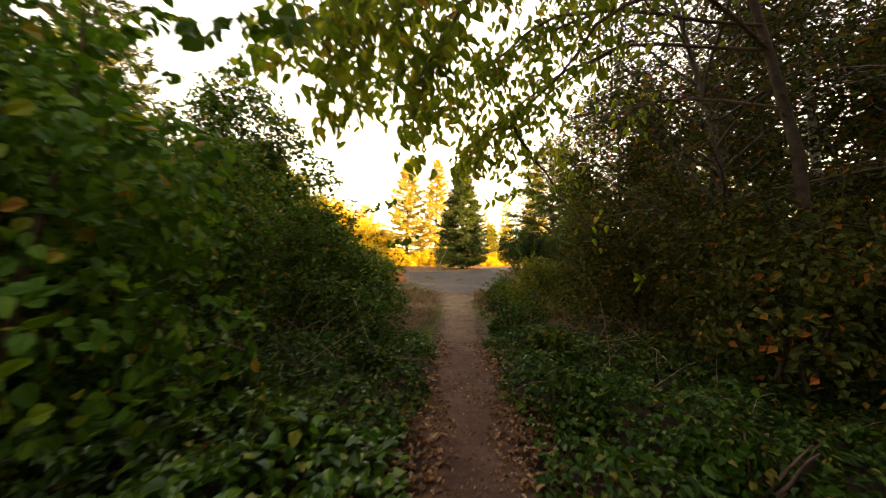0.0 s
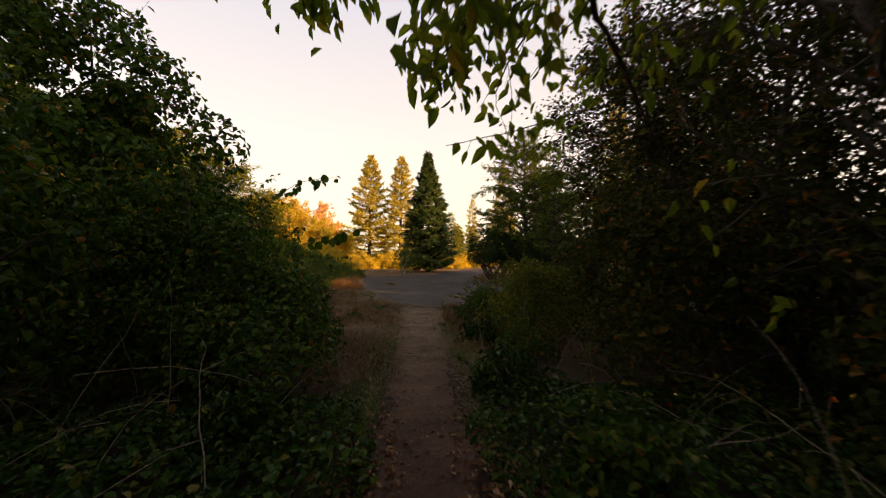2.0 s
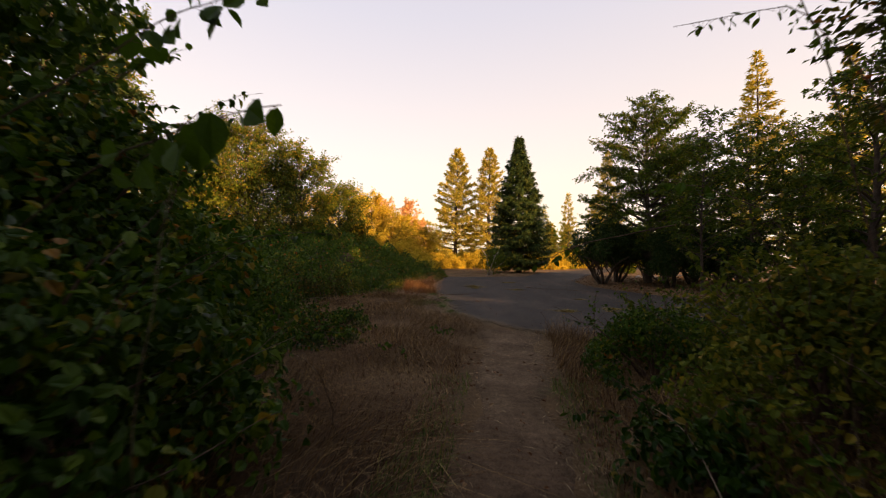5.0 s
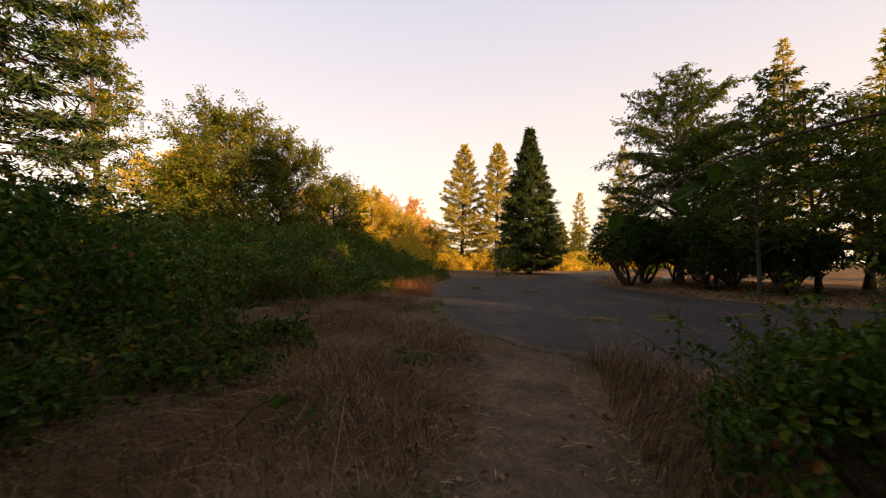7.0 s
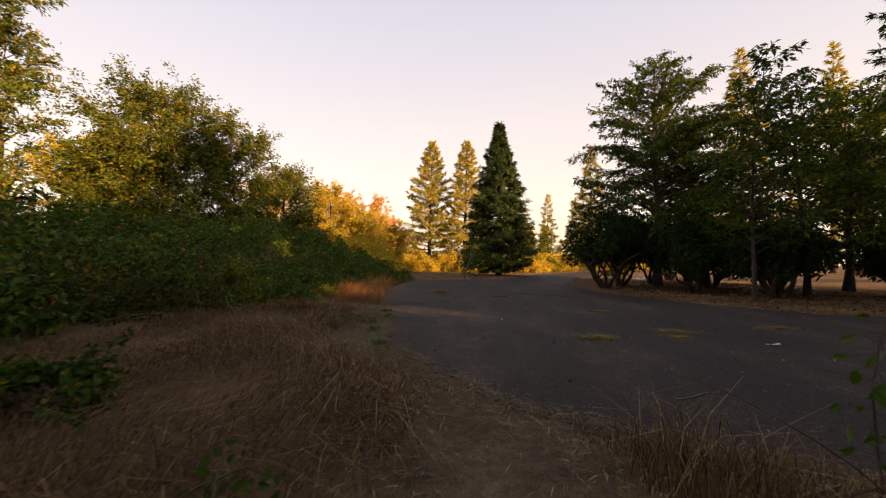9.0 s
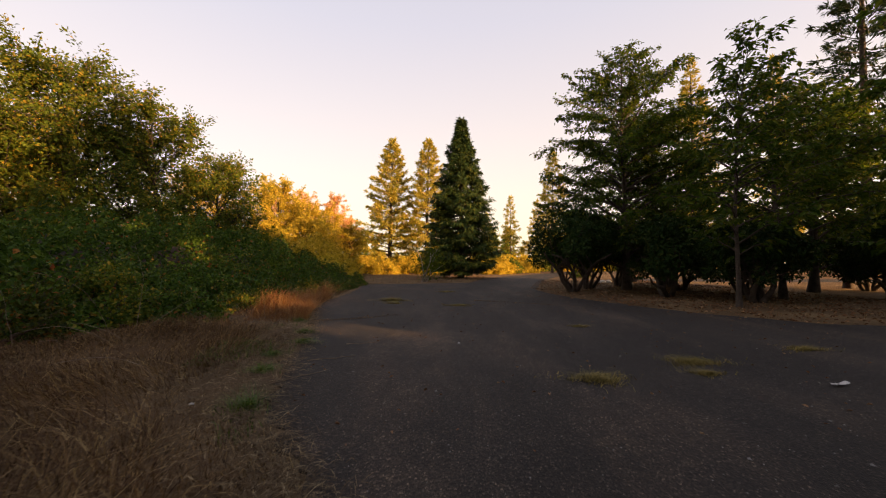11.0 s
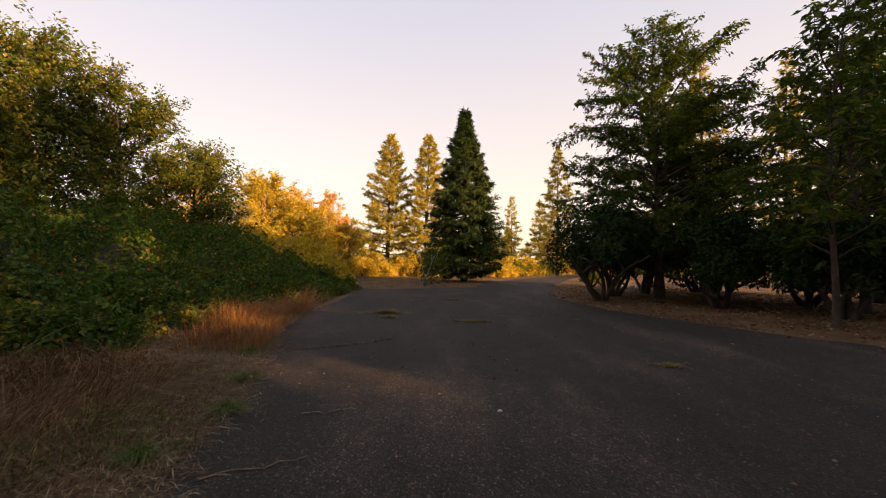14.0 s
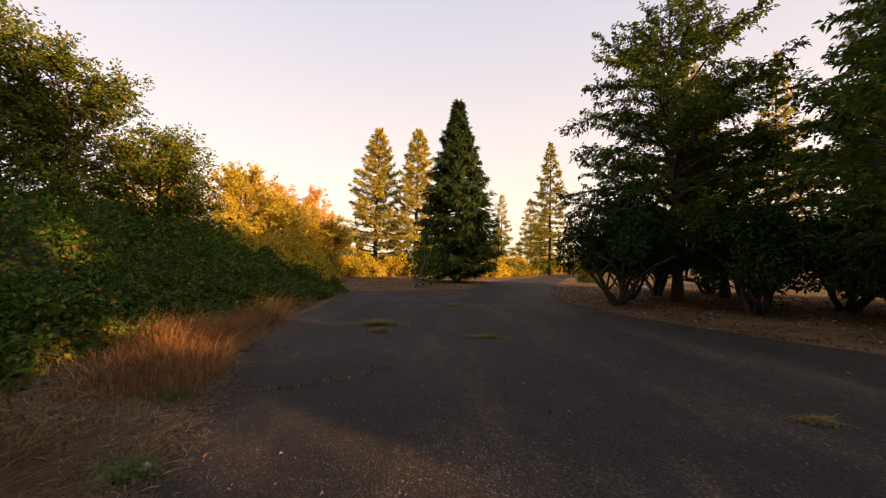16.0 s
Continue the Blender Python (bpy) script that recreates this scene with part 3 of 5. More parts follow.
NEAR_EDGE = [(60, 10), (14, 15.0), (6, 15.7), (2.7, 16.2), (1.7, 16.4), (0.9, 16.95), (0.0, 18.1), (-0.8, 19.3), (-1.25, 21.0), (-1.68, 22.9), (-2.3, 25.2), (-2.75, 26.6), (-3.1, 29.3), (-3.2, 32.2), (-3.4, 35.5), (-3.9, 39.6), (-1.3, 40.1), (2.9, 41.8), (5.0, 50.5), (12, 62), (20.4, 76), (42, 100)]
ISLAND_EDGE = [(52, 100), (26, 76), (19.6, 68.9), (9.4, 46.7), (7.4, 40.6), (5.5, 34.3), (5.7, 30.7), (6.1, 28.9), (6.9, 26.9), (7.5, 25.6), (8.9, 23.9), (16, 21.5), (30, 19), (60, 17)]


def ragged(points, step, amount, seed):
    """The outline cut into short lengths, each corner off by a little."""
    rng = np.random.default_rng(seed)
    out = []
    for (x0, y0), (x1, y1) in zip(points, points[1:]):
        k = max(1, int(math.hypot(x1 - x0, y1 - y0) / step))
        for i in range(k):
            out.append((x0 + (x1 - x0) * i / k + rng.normal(0, amount), y0 + (y1 - y0) * i / k + rng.normal(0, amount)))
    out.append(points[-1])
    return out


def slab(name, outline, top, depth, mat):
    bm = bmesh.new()
    ring = [bm.verts.new((x, y, top)) for x, y in outline]
    low = [bm.verts.new((x, y, top - depth)) for x, y in outline]
    face = bm.faces.new(ring)
    for i in range(len(ring)):
        j = (i + 1) % len(ring)
        bm.faces.new((ring[j], ring[i], low[i], low[j]))
    bmesh.ops.triangulate(bm, faces=[face])
    bmesh.ops.recalc_face_normals(bm, faces=bm.faces)
    me = bpy.data.meshes.new(name)
    bm.to_mesh(me)
    bm.free()
    me.materials.append(mat)
    return new(name, me)


ROAD_OUTLINE = ragged(NEAR_EDGE, 0.16, 0.045, 3) + ragged(ISLAND_EDGE, 0.5, 0.05, 4)
road = slab("road", ROAD_OUTLINE, 0.0, 0.12, ASPHALT)
tagged(road, "old dark grey asphalt, stained and crumbling at its edges", "road", kind="structure")
far_road = slab("road", ragged([(17, 44), (60, 40), (60, 46), (17, 50)], 1.0, 0.1, 5), 0.0, 0.12, ASPHALT)
tagged(far_road, "grey asphalt lane beyond the planted island", "road", kind="structure")

ty = np.arange(-5, 16.95, 0.12)
tu = np.linspace(-1, 1, 15)


def trail_mesh():
    gy, gu = np.meshgrid(ty, tu, indexing="ij")
    half = 0.5 + 0.06 * np.sin(gy * 1.9) + 0.05 * np.sin(gy * 4.3 + 1) + np.clip(gy - 14.5, 0, 3) * 0.12
    x = trail_x(gy) + gu * half + 0.04 * np.sin(gy * 2.7 + gu)
    z = 0.004 + 0.01 * np.sin(gy * 5.1 + x * 3) * np.cos(x * 7) + 0.006 * np.sin(gy * 11 + 2 * x) - 0.05 * np.clip(np.abs(gu) - 0.8, 0, 1) / 0.2
    v = np.stack([x, gy, z], axis=-1).reshape(-1, 3)
    n, m = len(ty), len(tu)
    i, j = np.meshgrid(np.arange(n - 1), np.arange(m - 1), indexing="ij")
    q = np.stack([i * m + j, i * m + j + 1, (i + 1) * m + j + 1, (i + 1) * m + j], axis=-1).reshape(-1, 4)
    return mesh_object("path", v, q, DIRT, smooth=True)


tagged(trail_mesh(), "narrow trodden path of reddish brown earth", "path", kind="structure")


# ---- left of the trail: ivy-clad thicket ----
def seeded(k):
    return np.random.default_rng(k)


IVY_LABEL = "dense dark green ivy and bramble bush beside the trail"
bush(seeded(11), "ivy_bush", (-6.3, 11.4, 0), (3.3, 2.6, 7.3), 28000, 0.15, IVY, "tall thicket overgrown with dark green ivy beside the trail", group="ivy bushes", fine=False, sprigs=40, stems=12)
bush(seeded(12), "ivy_bush", (-3.4, 10.6, 0), (2.0, 2.2, 3.3), 23000, 0.095, IVY, IVY_LABEL, group="ivy bushes", fine=True, sprigs=40, stems=10, bare=1.1)
bush(seeded(13), "ivy_bush", (-2.0, 9.6, 0), (1.0, 1.7, 1.75), 12000, 0.08, IVY, "ivy bush with yellowing leaves leaning over the trail", group="ivy bushes", fine=2, sprigs=30, bare=0.55)
bush(seeded(14), "ivy_bush", (-4.7, 6.6, 0), (2.1, 2.2, 4.5), 21000, 0.105, IVY, IVY_LABEL, group="ivy bushes", fine=True, sprigs=24, stems=10, bare=1.1)
bush(seeded(15), "ivy_bush", (-5.2, 2.8, 0), (2.4, 2.4, 5.6), 10000, 0.14, LIT_HEDGE, "tall thicket overgrown with dark green ivy beside the trail", group="ivy bushes", sprigs=14, stems=10)
bush(seeded(18), "ivy_bush", (-3.5, 2.9, 0), (1.8, 1.4, 3.7), 8500, 0.11, LIT_HEDGE, "leafy green bush arching over the trail's edge", group="ivy bushes", fine=2, sprigs=40, low=0.3)
bush(seeded(16), "ivy_bush", (-9.0, 6.0, 0), (3.0, 5.0, 7.5), 13000, 0.2, IVY, "tall thicket overgrown with dark green ivy beside the trail", group="ivy bushes", fine=False, stems=12)
bush(seeded(17), "ivy_bush", (-6.0, -3.5, 0), (3.5, 3.5, 6.5), 5000, 0.24, IVY, "tall thicket overgrown with dark green ivy beside the trail", group="ivy bushes", fine=False)


def ground_cover(name, seed, count, leaf, mat, label, xlo, xhi, ylo, yhi, height, edge):
    """Low leafy plants that cover the soil; edge(x, y) says how high they stand."""
    rng = seeded(seed)
    x, y = rng.uniform(xlo, xhi, count * 2), rng.uniform(ylo, yhi, count * 2)
    h = edge(x, y) * height * (0.75 + 0.4 * np.sin(2.3 * x + 1.1 * y) * np.sin(1.9 * y - 0.8 * x) + 0.3 * np.sin(5.3 * x + 0.6) * np.sin(4.7 * y + x))
    keep = h > 0.03
    x, y, h = x[keep][:count], y[keep][:count], h[keep][:count]
    z = h * np.where(rng.uniform(0, 1, len(x)) < 0.35, rng.uniform(0.1, 0.9, len(x)), rng.normal(0.97, 0.08, len(x)))
    pts = np.stack([x, y, np.maximum(z, 0.0)], axis=1)
    ob = mesh_object(name, *leaf_arrays(rng, pts, np.tile([0, 0, 1.0], (len(pts), 1)), leaf, leaf * 0.75, 0.25, 0.22, 0.45), mat)
    return tagged(ob, label, "ground cover", kind="stuff")


def left_edge(x, y):
    return np.clip((trail_x(y) - 0.47 + 0.12 * np.sin(3 * y) - x) / 0.45, 0, 1) * np.clip((8.8 - y) / 1.5, 0, 1) * np.clip((x + 7) / 1.0, 0, 1)


def right_edge(x, y):
    return np.clip((x - trail_x(y) - 0.44 + 0.1 * np.sin(2.6 * y + 1)) / 0.45, 0, 1) * np.clip((9.5 - y) / 2.5, 0, 1) * np.where(x > 2.4 + 0.4 * np.sin(2 * y), 0.35, 1.0)


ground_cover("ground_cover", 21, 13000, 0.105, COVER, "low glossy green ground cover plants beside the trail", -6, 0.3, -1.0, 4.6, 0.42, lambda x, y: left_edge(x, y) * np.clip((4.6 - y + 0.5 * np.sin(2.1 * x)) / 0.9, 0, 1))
ground_cover("ground_cover", 23, 11000, 0.085, SHADED_COVER, "low shaded green ground cover plants beside the trail", -6, 0.3, 3.8, 9, 0.3, left_edge)
ground_cover("ground_cover", 22, 24000, 0.078, SHADED_COVER, "low green ground cover plants beside the trail", 0.5, 6.5, -1.0, 9.5, 0.4, right_edge)

# left plants near the start take the lit leaf tone, others the shaded one
for k, (x, y, s) in enumerate([(-1.2, 3.4, 0.4), (-2.1, 4.6, 0.5), (-1.0, 5.8, 0.38), (-2.6, 2.2, 0.5), (-1.3, 7.4, 0.42), (1.5, 4.2, 0.36), (1.7, 6.3, 0.42), (2.2, 3.0, 0.4), (1.55, 8.6, 0.42), (2.2, 10.0, 0.5), (1.7, 11.4, 0.45)]):
    bush(seeded(400 + k), "trailside_plant", (x, y, 0), (s, s, s * 1.25), 900, 0.075, (COVER if y < 4.3 and x < 0 else SHADED_COVER) if k % 3 else IVY, "knee-high leafy green plant beside the trail", "plant", "trailside plants", sprigs=7, stems=5)

# ---- right of the trail: mixed thicket ----
TH_LABEL = "dark thicket tree with fine green and rusty leaves"
broad_tree(seeded(31), "thicket_tree", (4.9, 6.6, 0), 9.0, 2.4, 0.1, 7500, 0.115, THICKET, BARK, TH_LABEL, "thicket trees", limbs=44, trunk_r=0.09, clump=0.35)
broad_tree(seeded(32), "thicket_tree", (6.4, 9.6, 0), 8.8, 2.5, 0.1, 16000, 0.115, THICKET, BARK, TH_LABEL, "thicket trees", limbs=44, clump=0.35, trunk_r=0.1)
broad_tree(seeded(33), "thicket_tree", (7.8, 6.0, 0), 9.5, 2.6, 0.1, 7500, 0.13, THICKET, BARK, TH_LABEL, "thicket trees", limbs=40, clump=0.35, trunk_r=0.12)
broad_tree(seeded(34), "thicket_tree", (9.2, 11.0, 0), 8.6, 2.6, 0.12, 11000, 0.14, THICKET, BARK, TH_LABEL, "thicket trees", limbs=40, clump=0.35, trunk_r=0.12)
broad_tree(seeded(35), "thicket_tree", (6.2, 2.4, 0), 9.0, 2.5, 0.1, 4200, 0.12, THICKET, BARK, TH_LABEL, "thicket trees", limbs=40, clump=0.35, trunk_r=0.1)
broad_tree(seeded(29), "thicket_tree", (10.8, 7.6, 0), 10.0, 2.8, 0.05, 6500, 0.15, THICKET, BARK, TH_LABEL, "thicket trees", limbs=40, trunk_r=0.12, clump=0.35)
broad_tree(seeded(30), "thicket_tree", (7.6, 13.2, 0), 8.5, 2.4, 0.08, 9000, 0.14, THICKET, BARK, TH_LABEL, "thicket trees", limbs=36, trunk_r=0.1, clump=0.35)
broad_tree(seeded(28), "thicket_tree", (5.6, 11.6, 0), 7.0, 1.7, 0.08, 15000, 0.115, THICKET, BARK, TH_LABEL, "thicket trees", limbs=32, trunk_r=0.08, clump=0.35)
broad_tree(seeded(36), "birch_tree", (8.9, 8.9, 0), 11.5, 2.2, 0.4, 7000, 0.08, THICKET, PALE_BARK, "slender birch with pale peeling bark among the thicket", limbs=18, trunk_r=0.12)
bush(seeded(37), "thicket_bush", (4.4, 8.8, 0), (1.7, 1.8, 3.2), 14000, 0.1, THICKET, "tangled dark bush with rusty leaves", group="thicket bushes", fine=False, sprigs=20, bare=1.0)
bush(seeded(38), "thicket_bush", (4.6, 5.2, 0), (1.7, 1.6, 2.6), 12000, 0.1, THICKET, "tangled dark bush with rusty leaves", group="thicket bushes", fine=False, sprigs=16, bare=1.0)
bush(seeded(39), "thicket_bush", (5.2, 1.6, 0), (1.9, 1.9, 2.8), 7000, 0.12, THICKET, "tangled dark bush with rusty leaves", group="thicket bushes", sprigs=10, bare=0.9)
bush(seeded(46), "thicket_bush", (8.4, 7.6, 0), (1.9, 1.9, 4.1), 6500, 0.17, THICKET, "tangled dark bush with rusty leaves", group="thicket bushes", fine=False, sprigs=12, inner=0.6)
bush(seeded(47), "thicket_bush", (8.2, 4.2, 0), (1.9, 2.0, 4.1), 6500, 0.17, THICKET, "tangled dark bush with rusty leaves", group="thicket bushes", fine=False, sprigs=12, inner=0.6)
bush(seeded(48), "thicket_bush", (8.0, 10.6, 0), (1.8, 1.8, 3.9), 6500, 0.17, THICKET, "tangled dark bush with rusty leaves", group="thicket bushes", fine=False, sprigs=12, inner=0.6)
bush(seeded(40), "thicket_bush", (3.1, 12.0, 0), (1.2, 1.2, 1.7), 9000, 0.065, SALLOW, "light green leafy shrub at the trail's mouth", group="thicket bushes", sprigs=46, inner=0.5)
bush(seeded(41), "thicket_bush", (5.4, 12.4, 0), (1.6, 1.4, 1.5), 7000, 0.085, SALLOW, "light green leafy shrub at the trail's mouth", group="thicket bushes", sprigs=24, inner=0.5)
bush(seeded(42), "thicket_bush", (2.5, 13.9, 0), (0.9, 0.9, 0.95), 4200, 0.06, IVY, "low bramble bush beside dry grass", group="thicket bushes", sprigs=24, inner=0.5)
bush(seeded(44), "thicket_bush", (3.0, 15.1, 0), (0.85, 0.6, 0.75), 1900, 0.06, IVY, "low bramble bush beside dry grass", group="thicket bushes", sprigs=20, inner=0.5)
bush(seeded(43), "thicket_bush", (4.2, 14.4, 0), (1.3, 0.9, 0.9), 4500, 0.065, IVY, "low bramble bush beside dry grass", group="thicket bushes", sprigs=18, inner=0.5)


for k, (x, y, r, h) in enumerate([(-3.7, 14.5, 0.8, 0.5), (-4.3, 15.8, 1.0, 0.8), (-3.1, 13.4, 0.6, 0.4), (-2.6, 15.0, 0.6, 0.26), (-3.2, 16.6, 0.7, 0.36)]):
    bush(seeded(470 + k), "bramble_patch", (x, y, 0), (r, r, h), int(1500 * r), 0.075, IVY, "low dark bramble sprawling over dry grass", "bramble", "bramble patches", sprigs=14, stems=5, inner=0.5)


# ---- the branch that hangs over the trail ----
def overhanging_tree():
    rng = seeded(51)
    thing = anchor("overhanging_tree", (5.6, 6.0, 0), "leafy tree whose thin limbs hang over the trail", "tree")
    trunk = np.array([(5.6, 6.0, -0.05), (5.5, 5.95, 1.5), (5.2, 5.8, 3.2), (4.6, 5.6, 4.6), (3.9, 5.3, 6.0), (3.2, 5.2, 7.4)])
    mesh_object("trunk", *tube(trunk, [0.11, 0.09, 0.075, 0.06, 0.04, 0.015], 8), BARK, thing, smooth=True)
    reaches = [
        [(4.6, 5.6, 4.6), (3.2, 5.0, 5.1), (1.98, 4.7, 4.6), (1.54, 5.0, 4.03), (0.97, 5.5, 3.5), (0.6, 5.7, 3.42)],
        [(0.97, 5.5, 3.5), (1.2, 5.65, 3.2), (1.39, 5.8, 3.03), (2.11, 6.2, 2.34), (2.96, 6.6, 1.69)],
        [(4.4, 5.5, 4.9), (2.4, 5.6, 5.2), (1.2, 5.9, 4.9), (0.2, 6.3, 4.35), (-0.4, 6.5, 3.85)],
        [(3.9, 5.3, 6.0), (1.9, 5.0, 6.0), (0.8, 5.0, 5.5), (-0.4, 5.4, 4.9), (-1.2, 5.8, 4.3)],
        [(4.6, 5.6, 4.6), (2.8, 5.9, 4.9), (2.0, 6.6, 4.6), (1.4, 7.1, 4.0), (1.1, 7.3, 3.4)],
        [(3.9, 5.3, 6.0), (1.9, 4.4, 6.1), (0.9, 4.2, 5.6), (-0.2, 4.4, 4.9)],
        [(5.0, 5.7, 3.8), (3.6, 6.2, 4.2), (2.9, 7.2, 4.2), (2.4, 8.2, 3.8)],
        [(2.4, 5.6, 5.2), (1.4, 5.4, 4.9), (0.7, 5.6, 4.4), (0.1, 5.8, 3.8)],
        [(1.9, 5.0, 6.0), (0.4, 5.8, 5.4), (-0.6, 6.2, 5.0), (-1.4, 6.6, 4.5)],
        [(2.8, 5.9, 4.9), (1.8, 6.2, 4.5), (0.9, 6.6, 3.9), (0.5, 6.8, 3.4)],
        [(0.8, 5.0, 5.5), (-0.3, 4.9, 5.2), (-1.0, 5.0, 5.0), (-1.7, 5.1, 4.7)],
        [(1.9, 5.0, 6.0), (0.3, 4.2, 4.7), (-0.8, 4.0, 4.2), (-1.6, 3.9, 3.75)],
        [(0.3, 4.2, 4.7), (-0.4, 4.1, 4.2), (-0.9, 4.0, 3.8), (-1.1, 4.0, 3.4)],
        [(0.9, 4.2, 5.6), (0.3, 4.3, 4.4), (-0.1, 4.3, 3.8), (-0.3, 4.3, 3.4)],
    ]
    leaves = []
    for k, line in enumerate(reaches):
        fine = np.array([along(np.array(line, dtype=float), u)[0] for u in np.linspace(0, 1, 12)]) + rng.normal(0, 0.015, (12, 3))
        limb = mesh_object("limb", *tube(fine, np.linspace(0.028 if k else 0.034, 0.006, 12), 6), TWIG, thing, smooth=True)
        twigs = []
        for u in np.linspace(0.3 if k != 1 else 0.05, 1, 16 if k != 1 else 5):
            p, d = along(fine, u)
            tw = wander(rng, p, d * 0.5 + rng.normal(0, 0.6, 3) + np.array([0, 0, -0.15]), rng.uniform(0.35, 0.85), 6, 0.15, -0.12)
            twigs.append(tube(tw, np.linspace(0.006, 0.002, 7), 3))
            c = {1: 8, 4: 8, 6: 7}.get(k, 20)
            t = rng.uniform(0.1, 1, c) * 5.99
            i = t.astype(int)
            leaves.append(tw[i] + (tw[i + 1] - tw[i]) * (t - i)[:, None] + rng.normal(0, 0.13, (c, 3)))
        for tw in twigs:
            mesh_object("twig", *tw, TWIG, limb, smooth=True)
    pts = np.concatenate(leaves)
    mesh_object("crown", *leaf_arrays(rng, pts, np.tile([0.0, -0.8, 0.4], (len(pts), 1)), 0.15, 0.078, 1.2, 0.22, 0.6), HAZEL, thing)
    top = anchor_points(rng)
    mesh_object("upper_crown", *leaf_arrays(rng, top, np.tile([0.0, -0.3, 1.0], (len(top), 1)), 0.13, 0.068, 0.8, 0.22, 0.6), HAZEL, thing)


def anchor_points(rng):
    c = 5200
    p = np.stack([rng.normal(2.2, 0.9, c), rng.normal(5.3, 1.0, c), rng.normal(6.3, 0.55, c)], axis=1)
    keep = np.sin(3.1 * p[:, 0] + 2 * p[:, 1]) + np.sin(2.3 * p[:, 1] - 3 * p[:, 2]) > -0.4
    return p[keep]


overhanging_tree()


def leafy_twig(seed, line, leaves, size, mat, label, width=0.85):
    """A bare twig with single large leaves, each a part of its own."""
    rng = seeded(seed)
    pts = np.array(line, dtype=float)
    thing = anchor("leafy_twig", line[0], label, "twig", "leafy twigs")
    fine = np.array([along(pts, u)[0] for u in np.linspace(0, 1, 14)]) + rng.normal(0, 0.004, (14, 3))
    mesh_object("stem", *tube(fine, np.linspace(0.007, 0.0025, 14), 6), TWIG, thing, smooth=True)
    for k in range(leaves):
        u = 0.35 + 0.6 * (k + rng.uniform(0, 0.8)) / leaves
        p, d = along(fine, u)
        off = p + np.array([rng.normal(0, 0.045), rng.normal(0, 0.05), rng.uniform(-0.07, 0.03)])
        stalk = tube(np.array([p, (p + off) / 2 + np.array([0, 0, 0.005]), off]), [0.002, 0.0015, 0.0015], 4)
        n = np.array([[rng.normal(0, 0.4), -1.0, rng.normal(0.2, 0.4)]])
        v, q = leaf_arrays(rng, off[None], n, size * rng.uniform(0.6, 1.1), size * width * rng.uniform(0.7, 1.05), 0.9, 0.15, 0.45, None, 2)
        leaf = mesh_object("leaf", v, q, mat, thing)
        mesh_object("stalk", *stalk, TWIG, leaf, smooth=True)


leafy_twig(61, [(-2.68, 10.38, 2.39), (-2.14, 10.51, 2.79), (-1.71, 10.58, 3.1), (-1.36, 10.59, 3.18), (-1.0, 10.59, 3.2)], 17, 0.165, IVY, "thin arching twig with round dark leaves")
leafy_twig(62, [(-2.01, 9.98, 1.6), (-1.47, 9.98, 1.98), (-0.94, 9.95, 2.15), (-0.51, 9.92, 2.2)], 12, 0.18, IVY, "thin arching twig with round dark leaves")
leafy_twig(63, [(-2.0, 2.9, 2.9), (-1.7, 2.8, 3.15), (-1.2, 2.75, 3.2), (-0.8, 2.75, 3.15)], 26, 0.14, IVY, "leafy twig hanging over the trail")
leafy_twig(64, [(2.2, 6.6, 3.1), (1.5, 6.5, 2.85), (0.95, 6.42, 2.66), (0.5, 6.38, 2.54)], 13, 0.17, HAZEL, "hanging twig with long pointed green leaves", 0.42)
leafy_twig(65, [(2.6, 7.3, 3.2), (2.0, 7.25, 3.0), (1.5, 7.2, 2.8), (1.05, 7.15, 2.7)], 14, 0.15, HAZEL, "hanging twig with long pointed green leaves", 0.45)
leafy_twig(66, [(3.6, 13.6, 2.2), (3.0, 13.7, 2.5), (2.5, 13.8, 2.62)], 8, 0.13, IVY, "thin arching twig with round dark leaves")


leafy_twig(60, [(2.3, 12.9, 1.95), (1.5, 13.02, 1.79), (1.18, 13.08, 1.69), (0.98, 13.1, 1.58), (0.86, 13.1, 1.51)], 9, 0.11, IVY, "thin arching twig with round dark leaves")
leafy_twig(67, [(3.7, 11.9, 1.6), (3.3, 11.9, 3.0), (2.7, 11.8, 3.6), (1.8, 11.8, 3.5)], 40, 0.085, CHERRY, "slender shoot with small pointed leaves", 0.5)
leafy_twig(68, [(3.3, 11.9, 1.6), (2.9, 11.8, 3.2), (2.5, 11.8, 4.3), (2.3, 11.8, 4.9)], 40, 0.08, CHERRY, "slender shoot with small pointed leaves", 0.5)
leafy_twig(69, [(3.9, 12.3, 1.4), (3.8, 12.2, 3.0), (3.5, 12.0, 4.0), (3.0, 11.9, 4.2)], 40, 0.085, CHERRY, "slender shoot with small pointed leaves", 0.5)


# ---- canes and dead stems ----
def canes(seed, name, count, xr, yr, length, label, mat=CANE):
    rng = seeded(seed)
    sets = []
    for _ in range(count):
        s = (rng.uniform(*xr), rng.uniform(*yr), 0.0)
        sets.append(tube(wander(rng, s, (rng.normal(0, 0.7), rng.normal(0, 0.7), 1), rng.uniform(*length), 8, 0.1, -0.12), np.linspace(0.006, 0.002, 9), 4))
    return tagged(mesh_object(name, *joined(sets), mat, smooth=True), label, "dead canes", kind="stuff")


canes(71, "dead_canes", 70, (-3.6, -0.9), (4.5, 12), (0.7, 2.2), "pale dead bramble canes tangled in the bushes")
canes(72, "dead_canes", 60, (1.6, 4.5), (4, 15), (0.6, 1.9), "pale dead bramble canes tangled in the bushes")
canes(73, "dead_canes", 40, (-9, -4), (19, 30), (0.8, 2.0), "pale dead bramble canes tangled in the bushes")
canes(74, "weed_stalks", 26, (1.6, 3.6), (13.2, 16.0), (0.6, 1.3), "dry brown weed stalks at the asphalt's edge", TWIG)


